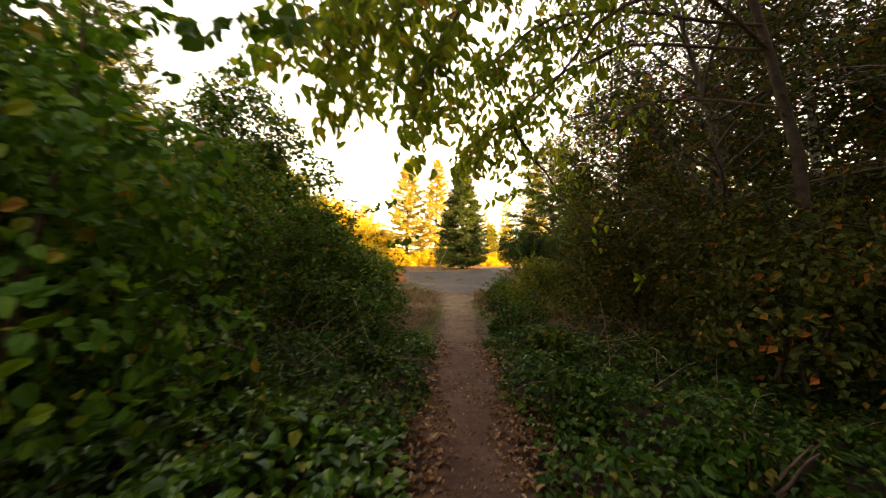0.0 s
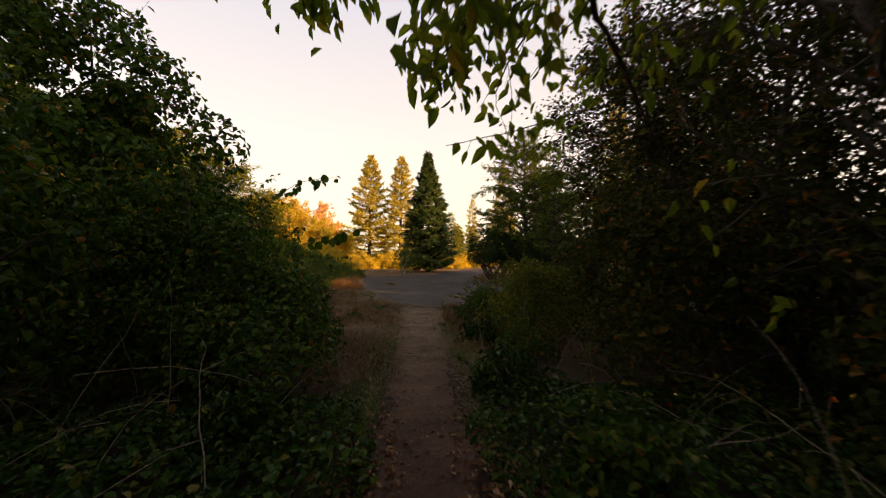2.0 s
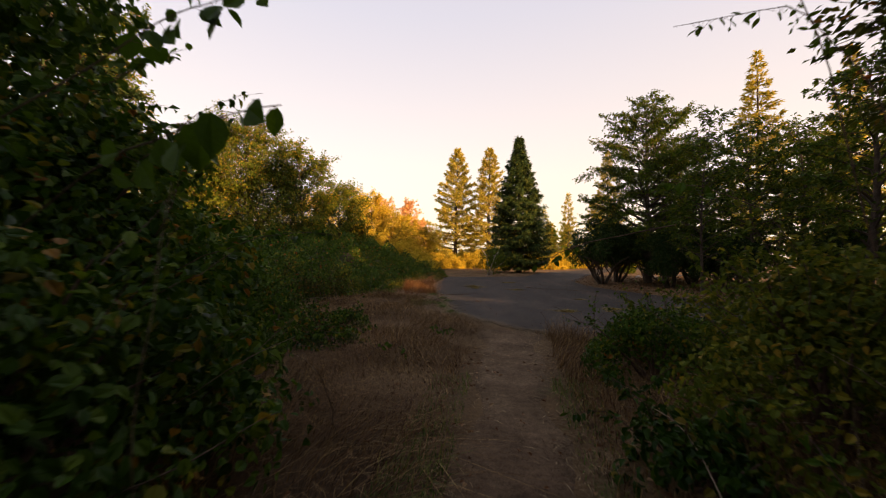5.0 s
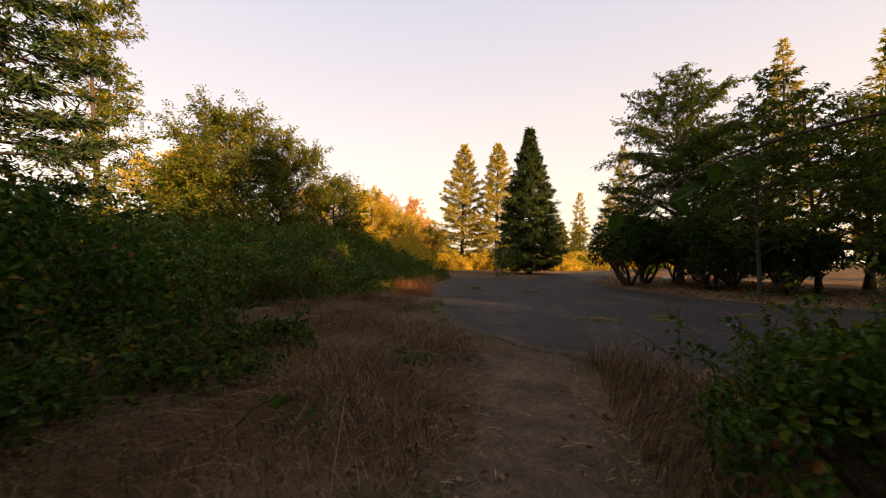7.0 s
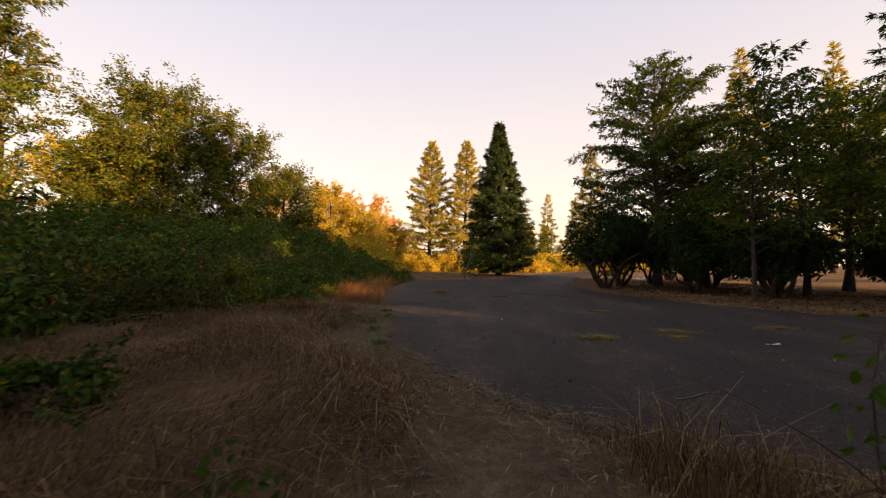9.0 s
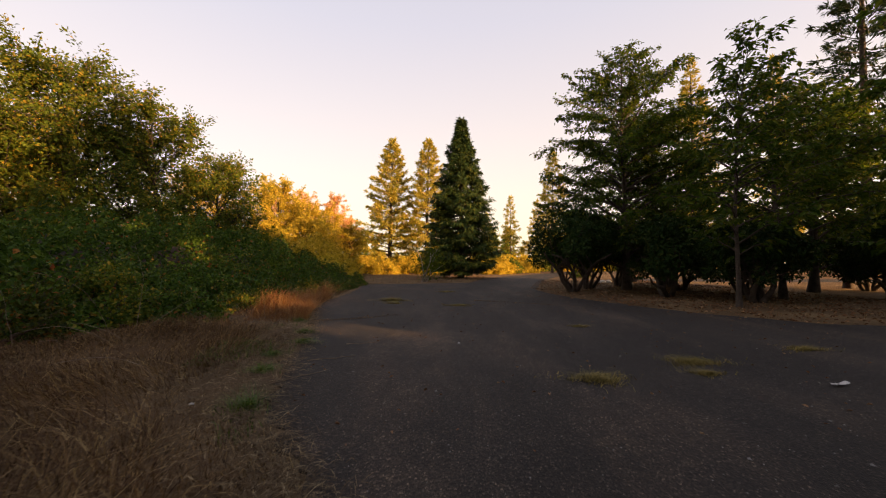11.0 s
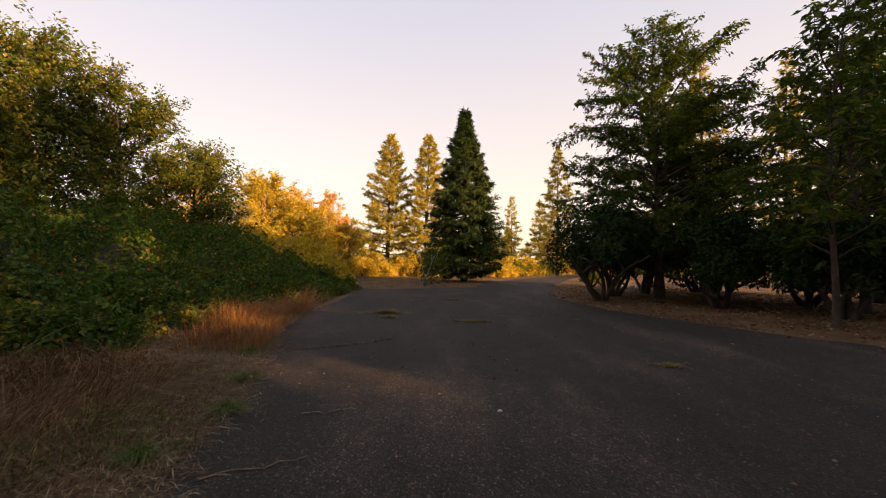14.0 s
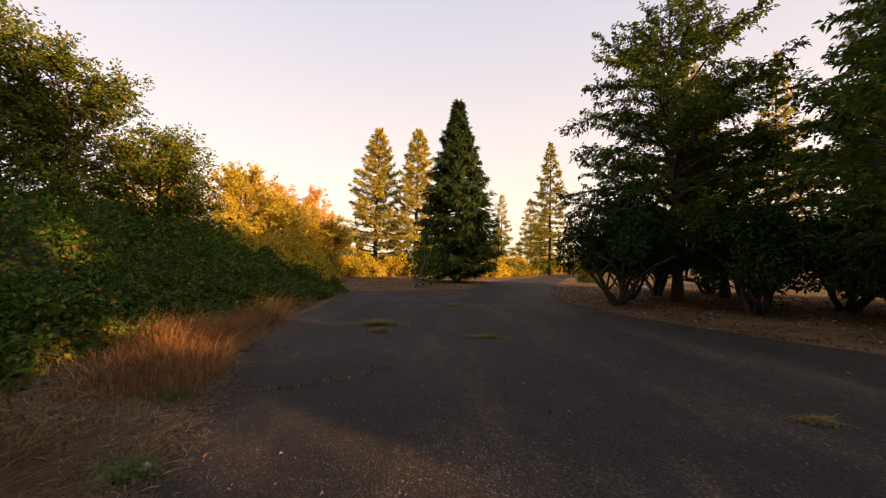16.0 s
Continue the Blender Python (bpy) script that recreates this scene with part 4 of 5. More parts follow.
# ---- dry grass ----
def grass(seed, name, count, box, height, width, mat, label, keep, lean=0.6, wind=(0.0, 0.0)):
    rng = seeded(seed)
    x, y = rng.uniform(box[0], box[1], count * 3), rng.uniform(box[2], box[3], count * 3)
    k = keep(x, y)
    x, y = x[k][:count], y[k][:count]
    pts = np.stack([x, y, relief(x, y) * 0.35 - 0.02], axis=1)
    h = height * (0.7 + 0.5 * np.sin(1.9 * x + 0.7 * y) * np.sin(1.3 * y - 0.5 * x))[:, None]
    ob = mesh_object(name, *blades(rng, pts, h, width, lean, wind), mat)
    return tagged(ob, label, "grass", kind="stuff")


def off_road(x, y):
    return ~inside(x, y, NEAR_EDGE + ISLAND_EDGE)


def off_trail(x, y, gap=0.5):
    return np.abs(x - trail_x(y) - 0.05 * np.sin(2.1 * y)) > gap


def edge_x(y):
    return np.interp(y, [16.2, 17, 18.1, 19.3, 21, 22.9, 25.2, 26.6, 29.3, 39.6], [2.7, 0.9, 0.0, -0.8, -1.25, -1.68, -2.3, -2.75, -3.1, -3.9])


grass(81, "dry_grass", 36000, (-5.5, 0.4, 9.0, 24), 0.36, 0.0028, STRAW, "long matted brown dry grass", lambda x, y: off_road(x, y) & off_trail(x, y, 0.66) & (x < np.where(y < 16.5, 0.4, edge_x(y) - 0.85)) & (x > -1.4 - np.clip(y - 10, 0, 6) * 0.7), 2.1, (0.3, -0.4))
grass(82, "dry_grass", 9000, (0.9, 3.4, 10.5, 16.4), 0.45, 0.003, STRAW, "long matted brown dry grass", lambda x, y: off_road(x, y) & off_trail(x, y, 0.68), 1.2, (0.3, -0.2))
grass(83, "russet_grass", 5200, (-4.8, -2.0, 24.2, 29.8), 0.78, 0.0032, RUSSET, "tall russet dry grass along the asphalt", lambda x, y: (x < edge_x(y) - 0.12) & (x > edge_x(y) - 1.5) & (np.sin(2.3 * x + 1.1 * y) + np.sin(3.1 * y) > -0.9), 1.0, (0.9, -0.1))
grass(80, "green_grass", 2600, (-3.4, -1.4, 20.5, 24.6), 0.14, 0.0035, GREEN_GRASS, "patchy green grass on the verge", lambda x, y: (x < edge_x(y) - 0.1) & (x > edge_x(y) - 1.3) & (np.sin(3 * x + y) + np.sin(2.6 * y - x) > 0.35), 0.8)
grass(84, "dry_grass", 9000, (-6, -2.4, 23, 40), 0.3, 0.004, STRAW, "long matted brown dry grass", lambda x, y: x < edge_x(y) - 0.1, 1.0, (0.3, -0.3))
grass(85, "short_dry_grass", 15000, (-2.2, 2.0, 14.2, 23.5), 0.1, 0.003, STRAW, "short trampled dry grass at the asphalt's edge", lambda x, y: off_road(x, y) & off_trail(x, y, 0.55) & (x > edge_x(y) - 1.0), 1.3)
grass(86, "short_dry_grass", 8000, (5.4, 17, 22, 46), 0.09, 0.005, STRAW, "short dry grass under the planted trees", lambda x, y: off_road(x, y), 1.2)
grass(87, "short_dry_grass", 7000, (-14, 6, 39.5, 66), 0.16, 0.01, STRAW, "sunlit dry lawn grass round the conifer", lambda x, y: off_road(x, y), 1.0)
grass(88, "green_grass", 5000, (-1.8, 2.0, 6.5, 13.5), 0.22, 0.0035, GREEN_GRASS, "green grass along the trail's edge", lambda x, y: (np.abs(x - trail_x(y)) > 0.5) & (np.abs(x - trail_x(y)) < 1.0), 0.8)
grass(89, "green_grass", 2200, (-3.2, -0.6, 17.5, 30), 0.16, 0.0035, GREEN_GRASS, "patchy green grass on the verge", lambda x, y: (np.abs(x - edge_x(y) + 0.25) < 0.22) & (np.sin(2.4 * y) > 0.2), 0.7)


def tuft(seed, at, radius, height, count, mat, label):
    rng = seeded(seed)
    a = rng.uniform(0, 6.283, count)
    r = radius * np.abs(rng.normal(0, 0.55, count)) * (1 + 0.4 * np.sin(3 * a + seed))
    pts = np.stack([at[0] + r * np.cos(a) * 1.5, at[1] + r * np.sin(a) * 0.8, np.full(count, -0.005)], axis=1)
    ob = mesh_object("grass_tuft", *blades(rng, pts, height * 0.95, 0.0028, 1.7), mat)
    return tagged(ob, label, "grass tuft", "tufts on the asphalt", "stuff")


TUFT = "tuft of yellow dry grass growing through asphalt"
for k, (x, y, r, h) in enumerate([(2.43, 20.06, 0.24, 0.09), (3.8, 20.25, 0.12, 0.06), (3.98, 20.75, 0.26, 0.08), (6.1, 21.5, 0.22, 0.07), (-0.85, 28.9, 0.3, 0.16), (-0.7, 28.0, 0.16, 0.1), (1.34, 27.4, 0.25, 0.08), (3.53, 23.55, 0.13, 0.06), (1.1, 33, 0.3, 0.08)]):
    tuft(100 + k, (x, y), r, h, int(3200 * r + 160), YELLOW_GRASS, TUFT)
for k, (x, y) in enumerate([(-1.73, 22.86), (-1.45, 22.0), (-0.92, 19.25), (-1.35, 20.4), (-2.3, 24.2), (-1.6, 21.2)]):
    tuft(120 + k, (x, y), 0.12, 0.14, 260, GREEN_GRASS, "small green weed tuft at the asphalt's edge")


# ---- fallen leaves, stones, sticks, crack ----
def scattered(seed, name, count, box, mat, label, size, keep, category="fallen leaves", z=0.0):
    rng = seeded(seed)
    x, y = rng.uniform(box[0], box[1], count * 4), rng.uniform(box[2], box[3], count * 4)
    k = keep(x, y, rng.uniform(0, 1, len(x)))
    x, y = x[k][:count], y[k][:count]
    pts = np.stack([x, y, np.full(len(x), z) + rng.uniform(0.0, 0.02, len(x))], axis=1)
    ob = mesh_object(name, *leaf_arrays(rng, pts, np.tile([0, 0, 1.0], (len(x), 1)), size, size * 0.55, 0.0, 0.4, 0.35), mat)
    return tagged(ob, label, category, kind="stuff")


scattered(131, "fallen_leaves", 5200, (-1.0, 1.6, -1, 15), LITTER, "brown fallen leaves along the trail's edges", 0.055, lambda x, y, u: u < np.clip(np.abs(x - trail_x(y)) * 1.6 - 0.12, 0.08, 0.9) * np.clip(1.25 - y / 9, 0.16, 1))
scattered(132, "fallen_leaves", 5000, (5.6, 17, 23, 45), LITTER, "brown fallen leaves under the planted trees", 0.09, lambda x, y, u: off_road(x + 0.7 * (u - 0.3), y))
scattered(133, "fallen_leaves", 500, (-2, 8, 16.5, 36), LITTER, "few pale leaves lying on the asphalt", 0.04, lambda x, y, u: ~off_road(x, y), z=0.004)


scattered(134, "fallen_leaves", 2600, (-0.9, 1.5, 0.5, 8), LITTER, "reddish brown fallen leaves along the trail's edges", 0.07, lambda x, y, u: (np.abs(np.abs(x - trail_x(y)) - 0.48) < 0.2 + 0.1 * np.sin(2 * y)) & (u < np.clip(1.2 - y / 8, 0.1, 1)), z=0.008)


scattered(135, "fallen_leaves", 900, (-0.4, 1.0, 0.8, 8), LITTER, "pale brown leaf bits trodden into the trail", 0.04, lambda x, y, u: (np.abs(x - trail_x(y)) < 0.45) & (u < np.clip(1.1 - y / 9, 0.2, 1)), z=0.012)


def loose_straw(seed, count):
    """Dead grass lying flat on the verge and over the asphalt's edge."""
    rng = seeded(seed)
    y = rng.uniform(9.5, 32, count)
    x = np.where(y < 17, rng.uniform(-4.5, 2.6, count), edge_x(y) - np.abs(rng.normal(0, 1.3, count)) + 0.12 + rng.normal(0, 0.05, count))
    near = rng.uniform(0, 1, count) < 0.5
    y = np.where(near, rng.uniform(16.0, 26, count), y)
    x = np.where(near, edge_x(y) + np.where(rng.uniform(0, 1, count) < 0.4, rng.normal(-0.1, 0.16, count), rng.uniform(-1.3, 0.05, count)), x)
    keep = off_trail(x, y, 0.5) | (y > 16.4) | ((y > 12.6) & (rng.uniform(0, 1, count) < 0.9))
    pts = np.stack([x, y, rng.uniform(0.004, 0.035, count)], axis=1)[keep]
    ob = mesh_object("loose_straw", *leaf_arrays(rng, pts, np.tile([0, 0, 1.0], (len(pts), 1)), 0.15, 0.0045, 0.0, 0.3, 0.16, None, False), PALE_STRAW)
    return tagged(ob, "dead straw lying flat on the verge", "straw", kind="stuff")


loose_straw(140, 46000)


def trail_litter(seed, count):
    """Straw and leaf bits trodden into the trail's edges."""
    rng = seeded(seed)
    y = rng.uniform(7.5, 17.0, count)
    x = trail_x(y) + rng.choice([-1.0, 1.0], count) * np.abs(rng.normal(0.58, 0.17, count))
    pts = np.stack([x, y, rng.uniform(0.006, 0.03, count)], axis=1)
    ob = mesh_object("trail_litter", *leaf_arrays(rng, pts, np.tile([0, 0, 1.0], (count, 1)), 0.11, 0.006, 0.0, 0.3, 0.2, None, False), PALE_STRAW)
    return tagged(ob, "straw and leaf bits along the trail's edges", "litter", kind="stuff")


trail_litter(142, 9000)


def stones(seed, count):
    """Loose grit on the asphalt."""
    rng = seeded(seed)
    box = np.array([(1, 0, 0), (0, 1, 0), (-1, 0, 0), (0, -1, 0), (0, 0, 0.8), (0, 0, -0.4)], dtype=float)
    faces = np.array([(4, 0, 1, 1), (4, 1, 2, 2), (4, 2, 3, 3), (4, 3, 0, 0)])
    vs, fs = [], []
    while len(vs) < count:
        x, y = rng.uniform(-2.5, 7), rng.uniform(16.3, 30)
        if off_road(np.array([x]), np.array([y]))[0]:
            continue
        s = rng.uniform(0.003, 0.008) * (2.2 if rng.uniform() < 0.03 else 1)
        a = rng.uniform(0, 6.28)
        turn = np.array([[math.cos(a), -math.sin(a), 0], [math.sin(a), math.cos(a), 0], [0, 0, 1]])
        vs.append((box * rng.uniform(0.6, 1.2, (6, 3)) * s) @ turn.T + np.array([x, y, s * 0.2]))
        fs.append(faces[:, :3] + 6 * (len(vs) - 1))
    return tagged(mesh_object("loose_stones", np.concatenate(vs), np.concatenate(fs), STONE), "pale grit and small stones on the asphalt", "stones", kind="stuff")


stones(141, 2600)


def stick(seed, a, b, label, r=0.006):
    rng = seeded(seed)
    a, b = np.array([*a, 0.008]), np.array([*b, 0.008])
    p = np.array([a + (b - a) * u for u in np.linspace(0, 1, 8)])
    p[:, :2] += rng.normal(0, 0.02, (8, 2))
    return tagged(mesh_object("stick", *tube(p, np.linspace(r, r * 0.4, 8), 5), CANE, smooth=True), label, "stick", "sticks on the asphalt")


stick(151, (-0.95, 20.9), (-0.45, 21.15), "pale dry stick lying on asphalt")
stick(152, (-0.72, 21.9), (-0.26, 22.02), "pale dry stick lying on asphalt")
stick(153, (-1.1, 19.9), (-0.6, 20.5), "pale dry stick lying on asphalt")
stick(154, (2.2, 17.4), (2.9, 17.7), "pale dry stick lying on asphalt")


def crack(seed, line, width):
    """A soil-filled crack in the asphalt with moss along it."""
    rng = seeded(seed)
    fine = np.array([along(np.array([(*p, 0.0) for p in line]), u)[0] for u in np.linspace(0, 1, 40)])
    fine[:, 1] += rng.normal(0, 0.02, 40)
    w = width * rng.uniform(0.4, 1.3, 40)
    v = np.concatenate([fine + np.stack([0 * w, w, 0 * w + 0.005], axis=1), fine + np.stack([0 * w, -w, 0 * w + 0.005], axis=1)])
    i = np.arange(39)
    ob = mesh_object("crack", v, np.stack([i + 40, i + 41, i + 1, i], axis=1), BARK)
    tagged(ob, "dark soil-filled crack across the asphalt", "crack", kind="structure")
    c = 420
    pts = fine[(40 * rng.uniform(0, 1, c) ** 1.8).astype(int)] + np.concatenate([rng.normal(0, 0.03, (c, 2)), np.zeros((c, 1))], axis=1)
    tagged(mesh_object("crack_weeds", *blades(rng, pts, 0.045, 0.003, 1.1), STRAW), "short weeds growing in the crack", "weeds", kind="stuff")


crack(161, [(-2.2, 24.3), (-1.5, 24.5), (-1.0, 24.75), (-0.3, 25.3)], 0.022)
crack(162, [(2.0, 29.0), (4.2, 27.6), (6.5, 25.4)], 0.02)


def rock(seed, at, size, label):
    """A rounded uneven stone."""
    bm = bmesh.new()
    bmesh.ops.create_icosphere(bm, subdivisions=2, radius=size)
    for v in bm.verts:
        d = 1 + 0.35 * noise.noise(v.co * (1.3 / size) + Vector((seed, 0, 0)))
        v.co = Vector((v.co.x * d * 1.25, v.co.y * d, max(v.co.z * d * 0.7, -size * 0.3)))
    me = bpy.data.meshes.new("stone")
    bm.to_mesh(me)
    bm.free()
    me.materials.append(PALE)
    ob = new("stone", me)
    ob.location = (at[0], at[1], size * 0.28)
    return tagged(ob, label, "stone", "loose stones")


PALE = rough_material("chalky_stone", (0.35, 0.33, 0.3), (0.62, 0.6, 0.56), 9, 60, 0.4)
rock(1, (-1.5, 19.4), 0.018, "small chalky white stone on the verge")
rock(9, (1.03, 21.97), 0.018, "small chalky white stone on the asphalt")
rock(2, (-1.72, 22.95), 0.04, "small chalky white stone on the verge")
for k, (x, y, s) in enumerate([(12.2, 42.0, 0.2), (12.7, 42.2, 0.16), (13.2, 41.9, 0.22), (13.7, 42.3, 0.15), (12.9, 42.6, 0.18)]):
    rock(3 + k, (x, y), s, "pale grey stone lying under the shrubs")


def paper_scrap(seed, at):
    """A crumpled strip of pale paper."""
    rng = seeded(seed)
    gx, gy = np.meshgrid(np.linspace(-0.11, 0.11, 12), np.linspace(-0.025, 0.025, 5), indexing="ij")
    z = 0.012 + np.abs(rng.normal(0, 0.008, gx.shape)) + 0.012 * np.sin(19 * gx) ** 2
    v = np.stack([at[0] + gx - 0.4 * gy, at[1] + gy + 0.25 * gx, z], axis=-1).reshape(-1, 3)
    i, j = np.meshgrid(np.arange(11), np.arange(4), indexing="ij")
    q = np.stack([i * 5 + j, (i + 1) * 5 + j, (i + 1) * 5 + j + 1, i * 5 + j + 1], axis=-1).reshape(-1, 4)
    return tagged(mesh_object("paper_scrap", v, q, PALE), "crumpled strip of pale paper lying on asphalt", "litter")


paper_scrap(155, (4.87, 19.85))
leafy_twig(70, [(2.1, 15.6, -0.02), (2.12, 15.6, 0.35), (2.1, 15.62, 0.7), (2.16, 15.6, 1.0)], 22, 0.075, BRAMBLE, "single tall weed at the asphalt's edge", 0.55)
leafy_twig(71, [(2.5, 15.3, -0.02), (2.45, 15.3, 0.4), (2.5, 15.3, 0.85)], 18, 0.08, BRAMBLE, "single tall weed at the asphalt's edge", 0.55)
leafy_twig(72, [(-0.95, 15.25, 0.0), (-0.8, 15.4, 0.2), (-0.6, 15.5, 0.28), (-0.35, 15.55, 0.2)], 16, 0.075, BRAMBLE, "green bramble shoot arching over dry grass", 0.6)
leafy_twig(73, [(-0.55, 15.1, 0.0), (-0.6, 15.3, 0.22), (-0.75, 15.6, 0.3), (-0.9, 15.8, 0.2)], 14, 0.07, BRAMBLE, "green bramble shoot arching over dry grass", 0.6)
leafy_twig(74, [(-1.6, 13.7, 0.0), (-1.4, 13.9, 0.25), (-1.2, 14.0, 0.3), (-0.95, 14.05, 0.15)], 14, 0.08, BRAMBLE, "green bramble shoot arching over dry grass", 0.6)
canes(75, "dry_stalks", 14, (-4.2, -2.8), (23.6, 25.6), (0.35, 0.7), "pale dry stalks standing in the verge grass")


# ---- bramble bank left of the asphalt ----
def bank(seed, name, count, leaf, label, box, top):
    rng = seeded(seed)
    x, y = rng.uniform(box[0], box[1], count * 2), rng.uniform(box[2], box[3], count * 2)
    h = top(x, y)
    k = h > 0.08
    x, y, h = x[k][:count], y[k][:count], h[k][:count]
    d = 0.05
    nx, ny = (top(x - d, y) - top(x + d, y)) / (2 * d), (top(x, y - d) - top(x, y + d)) / (2 * d)
    n = unit(np.stack([np.clip(nx, -2, 2), np.clip(ny, -2, 2), np.ones(len(x))], axis=1))
    deep = np.where(rng.uniform(0, 1, len(x)) < 0.3, rng.uniform(0.0, 0.7, len(x)), np.abs(rng.normal(0, 0.1, len(x))) - 0.06)
    pts = np.stack([x, y, np.maximum(h - deep, 0.02)], axis=1)
    thing = anchor(name, (float((box[0] + box[1]) / 2), float((box[2] + box[3]) / 2), 0), label, "bramble")
    # Dark sheet added inside the bank, stopping sky light between the leaves.
    gx, gy = np.meshgrid(np.linspace(box[0], box[1], 60), np.linspace(box[2], box[3], 110), indexing="ij")
    gz = np.maximum(top(gx, gy) * 0.8 - 0.4, -0.12)
    gi, gj = np.meshgrid(np.arange(59), np.arange(109), indexing="ij")
    mesh_object("backing", np.stack([gx, gy, gz], axis=-1).reshape(-1, 3), np.stack([gi * 110 + gj, (gi + 1) * 110 + gj, (gi + 1) * 110 + gj + 1, gi * 110 + gj + 1], axis=-1).reshape(-1, 4), BARK, thing, "dark brown backing sheet under the bramble leaves", smooth=True)
    mesh_object("foliage", *leaf_arrays(rng, pts, n * 1.3, leaf, leaf * 0.7, 0.3, 0.22, 0.45, None, False), BRAMBLE, thing)
    wood = []
    for _ in range(60):
        i = rng.integers(0, len(x))
        wood.append(tube(wander(rng, (x[i], y[i], h[i] * 0.3), (rng.normal(0, 0.6), rng.normal(0, 0.6), 1), h[i] * 0.6 + 0.5, 7, 0.12, -0.1), np.linspace(0.007, 0.003, 8), 4))
    tagged(mesh_object("canes", *joined(wood), TWIG, thing, smooth=True), kind="stuff")


def bank_top(x, y):
    front = np.interp(y, [20, 23.5, 26, 29, 33, 36, 39, 42], [-6.8, -5.4, -4.6, -4.2, -3.9, -3.5, -3.9, -6])
    t = np.clip((front - x) / 4.2, 0, 1)
    crest = np.interp(y, [19, 22, 26, 33, 37, 41, 44], [1.3, 1.7, 1.95, 2.3, 1.8, 1.0, 0.2])
    bump = 0.45 * np.sin(1.9 * x + 0.8 * y) * np.sin(1.4 * y - 0.7 * x) + 0.16 * np.sin(4.7 * x + y) * np.sin(4.1 * y - x) + 0.08 * np.sin(9 * x) * np.sin(8.3 * y)
    return np.where(front > x, (crest * t ** 0.95) * (1 + 0.5 * bump) + bump * t, 0)


bank(171, "bramble_bank", 92000, 0.115, "wide dark green bramble bank with few red leaves", (-14, -3.4, 20, 43), bank_top)
for k, (x, y, s, h) in enumerate([(-5.0, 24.6, 0.9, 0.8), (-5.9, 26.4, 1.2, 1.5), (-4.9, 28.2, 0.8, 0.9), (-5.6, 30.2, 1.2, 1.6), (-4.7, 32.4, 0.9, 1.0), (-6.4, 33.0, 1.5, 2.3), (-4.4, 35.0, 0.9, 0.9), (-5.8, 37.0, 1.3, 1.8), (-4.6, 38.6, 0.9, 0.9), (-7.4, 28.4, 1.6, 2.1), (-6.8, 22.6, 1.2, 1.3), (-8.4, 25.0, 1.6, 2.2), (-8.4, 31.0, 1.7, 2.6), (-8.6, 35.0, 1.7, 2.8)]):
    bush(seeded(420 + k), "bramble_bush", (x, y, 0), (s, s, h * 0.72), int(1250 * s * (0.6 + h)), 0.1, BRAMBLE, "rambling bramble bush with yellowing leaves on the bank", group="bramble bushes", sprigs=18, inner=0.4, fine=False)
for k, (x, y, s, h, m) in enumerate([(-6.0, 21.6, 0.9, 1.0, THICKET), (-7.2, 19.6, 1.1, 1.3, THICKET), (-5.2, 25.4, 0.6, 0.35, MAPLE), (-4.7, 27.0, 0.6, 0.5, MAPLE), (-6.4, 24.0, 1.0, 1.2, MAPLE), (-8.2, 22.0, 1.2, 1.9, MAPLE), (-7.0, 29.8, 1.2, 1.9, MAPLE), (-4.5, 30.8, 0.6, 0.6, MAPLE)]):
    bush(seeded(450 + k), "verge_bush", (x, y, 0), (s, s, h * 0.85), int(1500 * s * (0.6 + h)), 0.085, m, "small bush in mixed autumn leaf before the bank", group="verge bushes", sprigs=22, inner=0.4, fine=False)
bush(seeded(172), "roadside_bush", (-8.2, 18.6, 0), (2.3, 2.6, 2.3), 9000, 0.12, BRAMBLE, "dark green bush behind the dry grass", group="roadside bushes", sprigs=24, fine=False)
bush(seeded(173), "roadside_bush", (-6.2, 15.6, 0), (2.2, 2.2, 2.2), 9000, 0.115, IVY, "dark green bush behind the dry grass", group="roadside bushes", sprigs=24, fine=False)
bush(seeded(174), "roadside_bush", (-10.0, 22.8, 0), (3.2, 3.0, 2.8), 9000, 0.14, BRAMBLE, "dark green bush behind the dry grass", group="roadside bushes", fine=False)
bush(seeded(175), "roadside_bush", (-12.5, 17.5, 0), (3.2, 3.0, 3.6), 8000, 0.17, IVY, "dark green bush behind the dry grass", group="roadside bushes", fine=False)

# ---- trees left of the asphalt ----
ML = "broad maple in olive green leaf with yellow tips"
def dome(v):
    return math.sin(math.pi * (0.28 + 0.66 * v)) ** 0.75


for k, (x, y, h, r, n, leaf, limbs) in enumerate([(-19.4, 36.6, 12.2, 4.5, 38000, 0.21, 60), (-16.0, 38.4, 10.3, 3.4, 21000, 0.2, 42), (-23.0, 34.5, 8.0, 3.2, 12000, 0.22, 36), (-13.4, 40.0, 7.9, 2.8, 17000, 0.18, 36)]):
    broad_tree(seeded(181 + k), "maple_tree", (x, y, 0), h, r, 0.08, n, leaf, OLIVE, BARK, ML, "maples", limbs=limbs, trunk_r=0.055 * math.sqrt(h), rise=0.7, clump=0.24, profile=dome, subs=16, reach=0.4)
UL = "olive green undergrowth below the maples"
for k, (x, y, s, h) in enumerate([(-13.2, 35.5, 2.2, 4.6), (-16.5, 33.0, 2.4, 5.2), (-20.0, 31.0, 2.4, 5.0), (-11.2, 39.5, 2.0, 4.0), (-23.5, 30.0, 2.6, 5.5)]):
    bush(seeded(340 + k), "undergrowth", (x, y, 0), (s, s, h), 4800, 0.2, OLIVE, UL, group="undergrowth", fine=False, sprigs=20)
GL = "golden yellow autumn tree lit by low sun"
